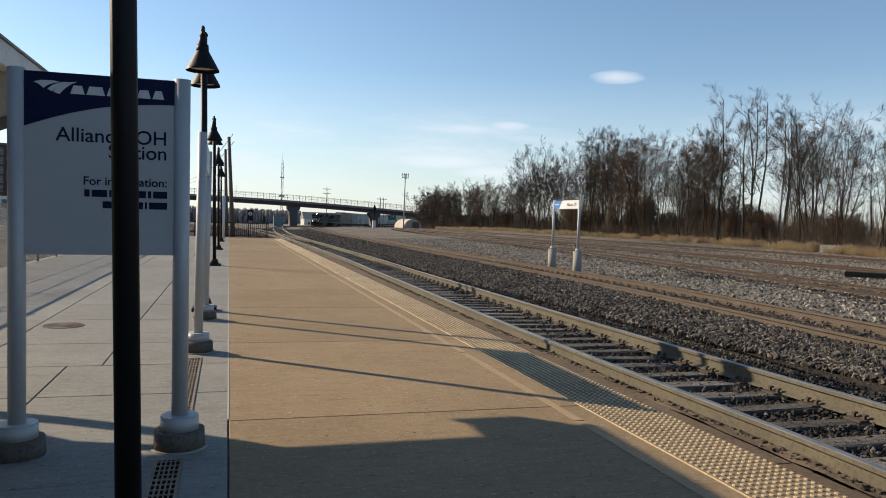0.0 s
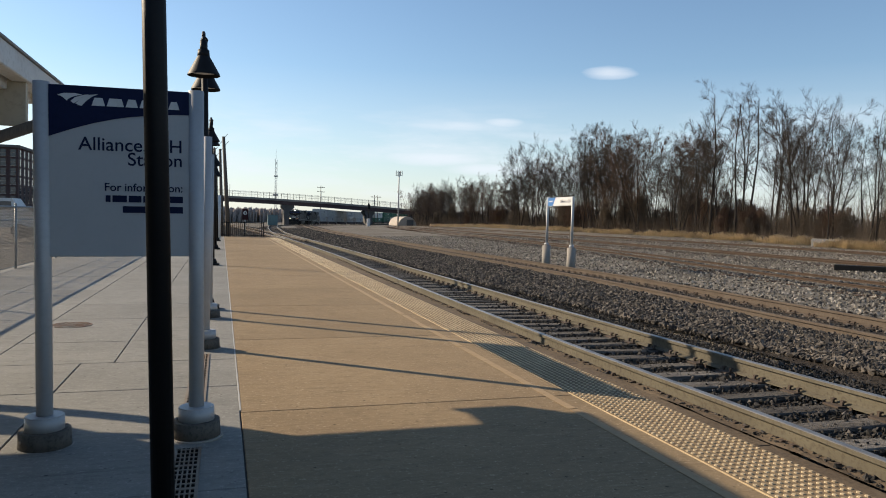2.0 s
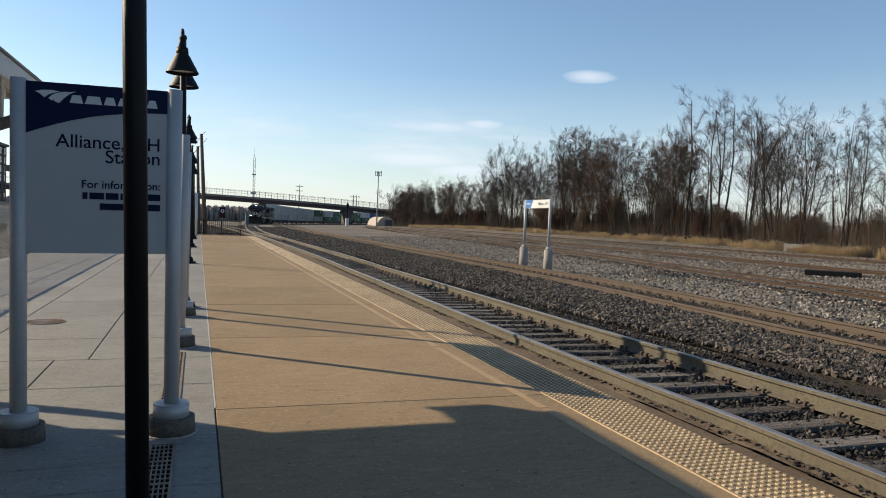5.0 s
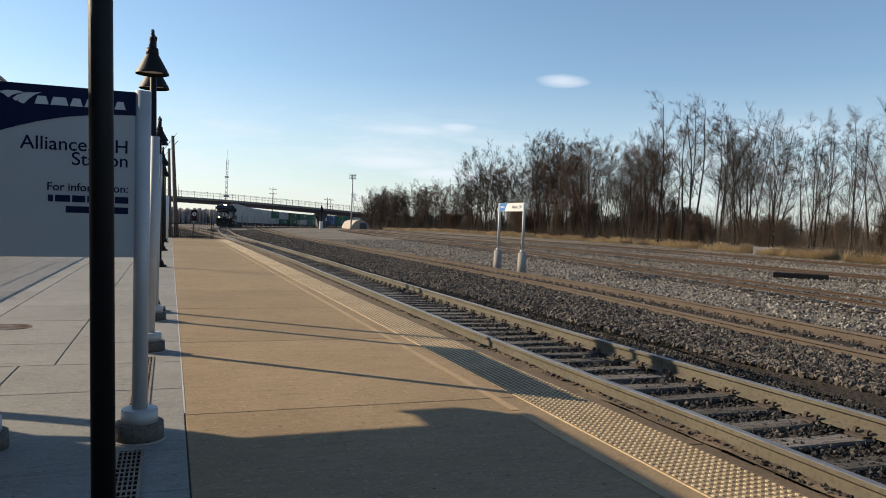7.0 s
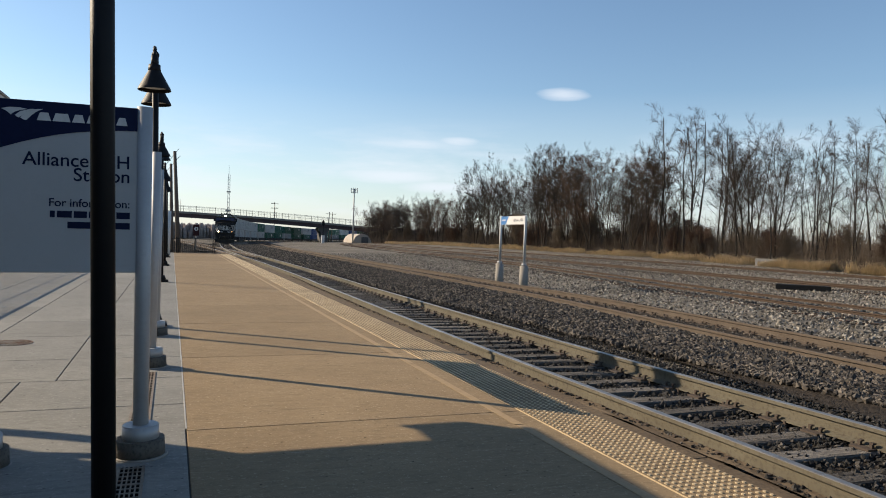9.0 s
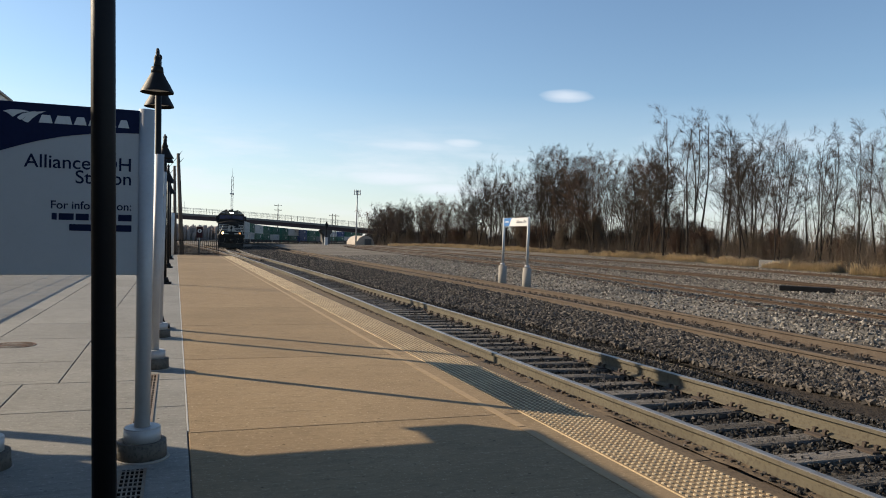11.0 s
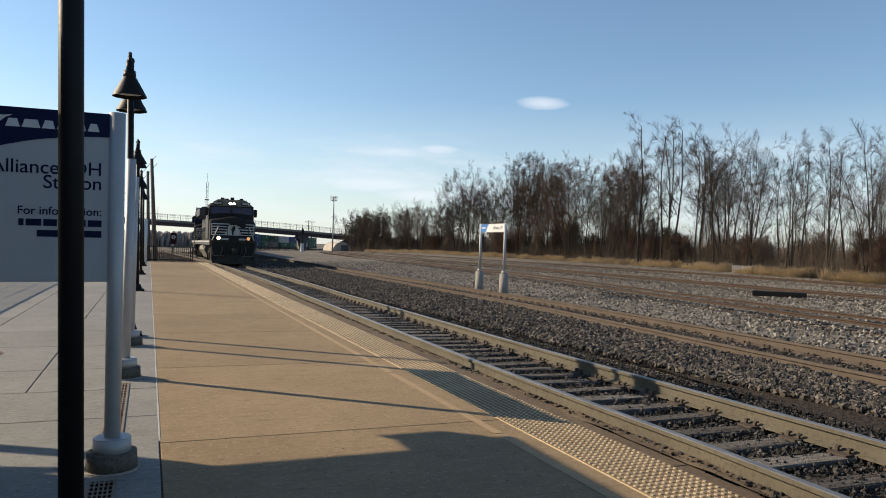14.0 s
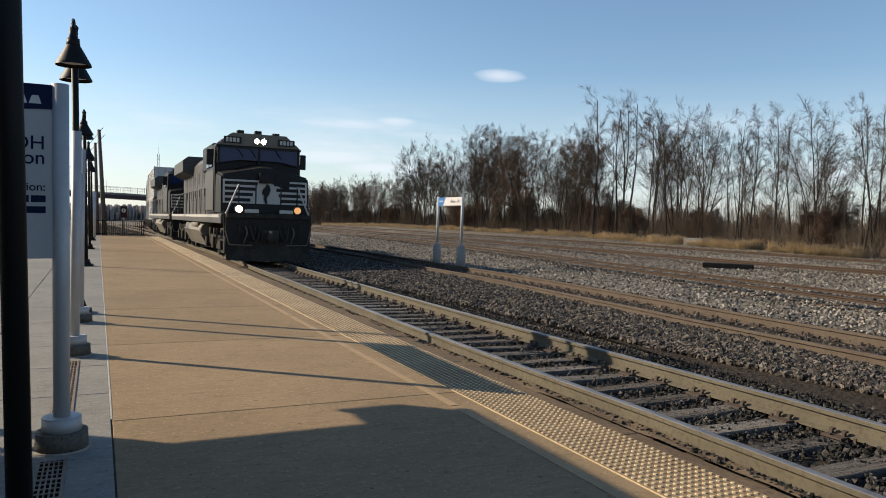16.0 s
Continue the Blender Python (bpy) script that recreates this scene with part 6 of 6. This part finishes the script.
    prism(bm, [(-1.5, 3.75), (-1.1, 3.55), (1.1, 3.55), (1.5, 3.75), (1.5, 4.3), (1.25, 4.5), (-1.25, 4.5), (-1.5, 4.3)], "y", 15.6, 20.9)
    part("radiator", bm, M["locoside"], hood, "overhanging radiator housing")
    bm = B()
    box(bm, -1.3, 5.4, 3.35, 1.3, 8.6, 4.35, 0.05)
    part("blower_box", bm, M["locoblack"], hood, "boxy air intake behind the cab")
    bm = B()
    box(bm, -0.5, 10.5, 4.25, 0.5, 12.8, 4.5, 0.04)
    part("exhaust", bm, M["locoblack"], hood)
    # handrails
    for s in (-1, 1):
        bm = B()
        tube(bm, (s * 1.5, 5.4, 2.62), (s * 1.5, 21.2, 2.62), 0.02, n=6)
        y = 5.6
        while y < 21.3:
            tube(bm, (s * 1.5, y, 1.6), (s * 1.5, y, 2.62), 0.018, n=6)
            y += 1.55
        part("side_handrail", bm, M["locoside"], t, "thin walkway handrail")
        bm = B()
        tube(bm, (s * 1.4, 0.7, 1.62), (s * 0.98, 0.72, 2.62), 0.028, n=6)
        part("corner_handrail", bm, M["stripe"], t, "pale slanting handrail")
        bm = B()
        tube(bm, (s * 0.98, 0.72, 1.62), (s * 0.98, 0.72, 2.62), 0.024, n=6)
        tube(bm, (s * 0.98, 0.72, 2.62), (s * 0.42, 0.72, 2.62), 0.022, n=6)
        tube(bm, (s * 0.42, 0.72, 1.62), (s * 0.42, 0.72, 2.62), 0.024, n=6)
        tube(bm, (s * 1.44, 0.6, 0.9), (s * 1.46, 0.7, 1.75), 0.02, n=6)
        part("front_handrail", bm, M["locoblack"], t, "black front handrail")
    # running gear
    bm = B()
    prism(bm, [(-1.4, 1.25), (-1.5, 0.95), (-1.15, 0.32), (1.15, 0.32), (1.5, 0.95), (1.4, 1.25)], "y", 7.9, 14.3)
    part("fuel_tank", bm, M["tank"], t, "dusty fuel tank")
    for s in (-1, 1):
        for y0, y1, z, r in ((6.6, 7.8, 1.0, 0.24), (8.2, 10.9, 1.18, 0.2)):
            bm = B()
            tube(bm, (s * 1.3, y0, z), (s * 1.3, y1, z), r, n=14)
            part("air_reservoir", bm, M["tank"], t, "dusty air tank")
    for y0 in (1.9, 14.8):
        bm = B()
        for s in (-1, 1):
            prism(bm, [(y0 - 0.2, 0.55), (y0 + 0.4, 0.85), (y0 + 5.2, 0.85), (y0 + 5.8, 0.55), (y0 + 5.7, 0.4), (y0 + 4.4, 0.5), (y0 + 3.6, 0.35), (y0 + 2.0, 0.35), (y0 + 1.2, 0.5), (y0, 0.4)], "x", s * 1.0, s * 1.22)
            for k in range(3):
                yy = y0 + 0.7 + 2.05 * k
                box(bm, s * 1.1, yy - 0.22, 0.35, s * 1.34, yy + 0.22, 0.78, 0.03)
                for e in (-0.42, 0.42):
                    tube(bm, (s * 1.16, yy + e, 0.5), (s * 1.16, yy + e, 1.1), 0.1, n=10)
        truck = part("bogie", bm, M["grime"], t, "grimy three-axle bogie")
        for k in range(3):
            for s in (-1, 1):
                yy = y0 + 0.7 + 2.05 * k
                bm = B()
                tube(bm, (s * 0.69, yy, 0.53), (s * 0.83, yy, 0.53), 0.53, n=26)
                tube(bm, (s * 0.66, yy, 0.53), (s * 0.69, yy, 0.53), 0.56, n=26)
                part("wheel", bm, M["grime"], truck)
    for ob in t.children_recursive:   # to the true outside size
        if ob.type == "MESH":
            ob.data.transform(Matrix.Diagonal((1.09, 1, 1.095, 1)))
    return t


LOCO, UNIT = 22.3, 16.9


def make_well_car():
    t = thing("well_car", "low brown double-stack well car", "rail car", "well cars")
    bm = B()
    for s in (-1, 1):
        prism(bm, [(1.9, 0.95), (2.9, 0.35), (13.9, 0.35), (14.9, 0.95), (14.9, 1.25), (1.9, 1.25)], "x", s * 1.36, s * 1.48)
        k = 2.6
        while k < 14.5:
            box(bm, s * 1.48, k, 0.45, s * 1.54, k + 0.1, 1.22)
            k += 1.3
    part("side_sill", bm, M["well"], t)
    bm = B()
    box(bm, -1.36, 2.4, 0.32, 1.36, 14.4, 0.42)
    part("floor", bm, M["well"], t)
    bm = B()
    for y0, y1 in ((0.1, 2.0), (14.8, 16.7)):
        box(bm, -1.3, y0, 0.95, 1.3, y1, 1.2, 0.02)
    part("end_platform", bm, M["well"], t)
    for y0 in (0.9,):
        bm = B()
        for s in (-1, 1):
            box(bm, s * 1.0, y0 - 1.1, 0.4, s * 1.15, y0 + 1.1, 0.75, 0.03)
        bog = part("bogie", bm, M["grime"], t)
        for yy in (y0 - 0.85, y0 + 0.85):
            for s in (-1, 1):
                bm = B()
                tube(bm, (s * 0.69, yy, 0.45), (s * 0.82, yy, 0.45), 0.45, n=18)
                part("wheel", bm, M["grime"], bog)
    return t


def make_container(colour, label, length, z):
    """A corrugated box standing in or above the well; z is its foot over the rail."""
    t = thing("shipping_container", label, "container", "containers")
    y0 = 8.4 - length / 2
    bm = B()
    hh = 2.86
    box(bm, -1.2, y0 + 0.03, z + 0.06, 1.2, y0 + length - 0.03, z + hh - 0.05)
    n = int(length / 0.28)
    for i in range(n):
        y = y0 + 0.2 + i * (length - 0.4) / n
        for s in (-1, 1):
            box(bm, s * 1.2, y, z + 0.16, s * 1.225, y + 0.14, z + hh - 0.14)
    part("shell", bm, M[colour], t)
    bm = B()
    for s in (-1, 1):
        for yy in (y0, y0 + length - 0.14):
            box(bm, s * 1.22 - 0.07, yy, z, s * 1.22 + 0.0 + 0.01, yy + 0.14, z + hh)
        box(bm, s * 1.18, y0, z, s * 1.24, y0 + length, z + 0.14)
        box(bm, s * 1.18, y0, z + hh - 0.1, s * 1.24, y0 + length, z + hh)
    part("corner_frame", bm, M[colour], t)
    bm = B()
    for k in (-0.9, -0.3, 0.3, 0.9):
        tube(bm, (k, y0 - 0.02, z + 0.1), (k, y0 - 0.02, z + hh - 0.1), 0.02, n=6)
    part("lock_rods", bm, M["galv"], t)
    for s in (-1, 1):   # pale panel of print on each side
        bm = B()
        box(bm, s * 1.226, y0 + length * 0.62, z + 1.5, s * 1.235, y0 + length * 0.62 + 1.5, z + 2.3)
        part("logo_patch", bm, M["cgrey"] if colour == "cwhite" else M["cwhite"], t, "plain patch")
    return t


# ---- the track as a length ----
_ly = np.arange(-60.0, 545.0, 0.5)
_lx = np.array([main_x(v) for v in _ly])
_ls = np.concatenate([[0], np.cumsum(np.hypot(np.diff(_lx), np.diff(_ly)))])
_ls -= np.interp(0.0, _ly, _ls)


def on_track(s):
    y = float(np.interp(s, _ls, _ly))
    return Vector((main_x(y), y, rail_z(y, main_x(y))))


def carried_pose(s, a, b):
    """The pose of a vehicle whose front is at length s and that rides on points a and b behind it."""
    p, q = on_track(s + a), on_track(s + b)
    d = (q - p).normalized()
    yaw = math.degrees(math.atan2(-d.x, d.y))
    o = p - d * a
    return pose(o.x, o.y, o.z, math.degrees(math.asin(d.z)), 0, yaw)


FRONT_T = [0, 2, 3.5, 4.5, 7, 8, 9, 11.5, 12.5, 13.5, 14.5, 16]
FRONT_S = [272, 238, 212.5, 196, 156, 140, 125, 89, 75, 61.3, 47.2, 25.7]


def front(t):
    """Smooth run of the train's front along the track."""
    c = np.polyfit(FRONT_T, FRONT_S, 4, w=[1, 1, 1, 1, 2, 2, 3, 4, 4, 4, 6, 10])
    return float(np.polyval(c, t))


TOP = "cwhite cwhite cwhite cwhite cwhite cgreen cwhite cgreen cgreen cgreen cwhite cblue cgreen cgreen cwhite cblue cgreen cgreen".split()
LOW = "cwhite cwhite cwhite cwhite cwhite cwhite cgreen cgreen cwhite cgreen cgreen cblue cgreen cgrey cgreen cgreen cwhite cgreen".split()
NAME = dict(cwhite="white", cgreen="dark green", cblue="blue", cgrey="grey")


def make_train():
    moving = []
    a = make_loco("black freight locomotive with striped nose and lit headlights")
    b = copy_thing(a, pose(0, 0, 0))
    b["label"] = "second dusty black freight locomotive coupled behind"
    for ob in b.children_recursive:   # its lights are out
        if ob.name.startswith("lens"):
            ob.data = ob.data.copy()
            ob.data.materials[0] = M["pane"]
            ob["label"] = "unlit lamp lens"
    moving += [(a, 0.0, 3.0, 19.0), (b, LOCO, 3.0, 19.0)]
    car = make_well_car()
    boxes = {}
    s = 2 * LOCO
    for i, (hi, lo) in enumerate(zip(TOP, LOW)):
        c = car if i == 0 else copy_thing(car, pose(0, 0, 0))
        moving.append((c, s, 0.9, 16.0))
        for colour, z, length in ((lo, 0.43, 12.19), (hi, 3.31, 12.19 if hi != "cwhite" else 16.15)):
            key = (colour, z, length)
            if key in boxes:
                k = copy_thing(boxes[key], pose(0, 0, 0))
            else:
                k = boxes[key] = make_container(colour, f"{NAME[colour]} corrugated shipping container on a well car", length, z)
            moving.append((k, s, 0.9, 16.0))
        s += UNIT
    return moving


TRAIN = make_train()

# ---- platform slabs and tactile tiles ----
_slabs = {}


def slab(x0, x1, y0, y1, material, label=""):
    key = (round(x1 - x0, 2), round(y1 - y0, 2), material)
    if key not in _slabs:
        bm = B()
        g = 0.0055
        box(bm, -(x1 - x0) / 2 + g, -(y1 - y0) / 2 + g, -0.1, (x1 - x0) / 2 - g, (y1 - y0) / 2 - g, 0.0, 0.004)
        me = bpy.data.meshes.new("slab")
        bm.to_mesh(me)
        bm.free()
        me.materials.append(M[material])
        _slabs[key] = me
    ob = new("slab", _slabs[key])
    ob.parent = platform
    ob.matrix_basis = pose((x0 + x1) / 2, (y0 + y1) / 2, random.uniform(-0.0015, 0.0))


YJ = [-21.6 + 3.4 * i for i in range(8)] + [5.65, 9.1, 12.55, 15.7, 19.0, 22.3, 25.6, 28.9, 32.2, 35.5, 38.8, 42.1, 45.4, 48.7, 52.0]
for y0, y1 in zip(YJ, YJ[1:]):
    slab(0.04, 3.0, y0, y1, "tan")
YL = [-20 + 3.0 * i for i in range(8)] + [4.0, 6.6, 7.88, 9.2, 11.2, 13.0, 15.4, 18.6, 21.6, 24.2, 27.0, 30, 33, 36, 39, 42, 45, 48, 52]
for i, (y0, y1) in enumerate(zip(YL, YL[1:])):
    xs = [-5.6, -3.4, -1.5, 0.04] if y0 < 7.8 else [-5.6, -3.9, -2.4, -1.18, 0.04]
    for x0, x1 in zip(xs, xs[1:]):
        slab(x0, x1, y0, y1, "grey")


def tile_mesh():
    vs, fs = [], []
    h = 0.3035

    def add(v, f):
        k = len(vs)
        vs.extend(v)
        fs.extend(tuple(i + k for i in q) for q in f)

    add([(-h, -h, -0.03), (h, -h, -0.03), (h, h, -0.03), (-h, h, -0.03), (-h, -h, 0), (h, -h, 0), (h, h, 0), (-h, h, 0)],
        [(4, 5, 6, 7), (0, 1, 5, 4), (1, 2, 6, 5), (2, 3, 7, 6), (3, 0, 4, 7)])
    n = 10
    for i in range(n):
        for j in range(n):
            x, y = -h + (i + 0.5) * 2 * h / n, -h + (j + 0.5) * 2 * h / n
            ring = [(math.cos(a), math.sin(a)) for a in [k * math.pi / 3 for k in range(6)]]
            add([(x + 0.0165 * c, y + 0.0165 * s, 0) for c, s in ring] + [(x + 0.012 * c, y + 0.012 * s, 0.008) for c, s in ring],
                [(k, (k + 1) % 6, 6 + (k + 1) % 6, 6 + k) for k in range(6)] + [(6, 7, 8, 9, 10, 11)])
    me = bpy.data.meshes.new("tactile_tile")
    me.from_pydata(vs, [], fs)
    me.materials.append(M["tactile"])
    me.materials.append(M["tactileflat"])
    # the flat between the domes takes the darker colour
    me.polygons[0].material_index = 1
    return me


tile = tile_mesh()
for i in range(100):
    y_ = -8 + 0.61 * i
    if y_ > 51.6:
        break
    ob_ = new("tactile_tile", tile)
    ob_.parent = platform
    ob_.matrix_basis = pose(3.31, y_, 0.002)


line = thing("faded_line", "worn pale painted line along the platform edge", "line marking", kind="structure")
for i in range(19):
    bm = B()
    box(bm, 2.72, -6.8 + 3.0 * i, 0.0015, 2.80, -6.8 + 3.0 * i + 2.97, 0.003)
    part("line_piece", bm, M["faded"], line)


# the pale bead begins where the joint leaves the canopy's shadow, to paint its glare
sealant = thing("joint_sealant", "grey sealant between the pavings, paled along its sunlit stretch", "sealant", kind="structure")
for i in range(15):
    bm = B()
    box(bm, 0.034, 5.7 + 3.1 * i, -0.011, 0.048, 5.7 + 3.1 * i + 3.09, 0.0025, 0.001)
    part("sealant_piece", bm, M["sealant"], sealant)


def motions():
    ts = [0.5 * i for i in range(33)]
    for ob, back, a, b in TRAIN:
        walk(ob, [(t, carried_pose(front(t) + back, a, b)) for t in ts])


motions()
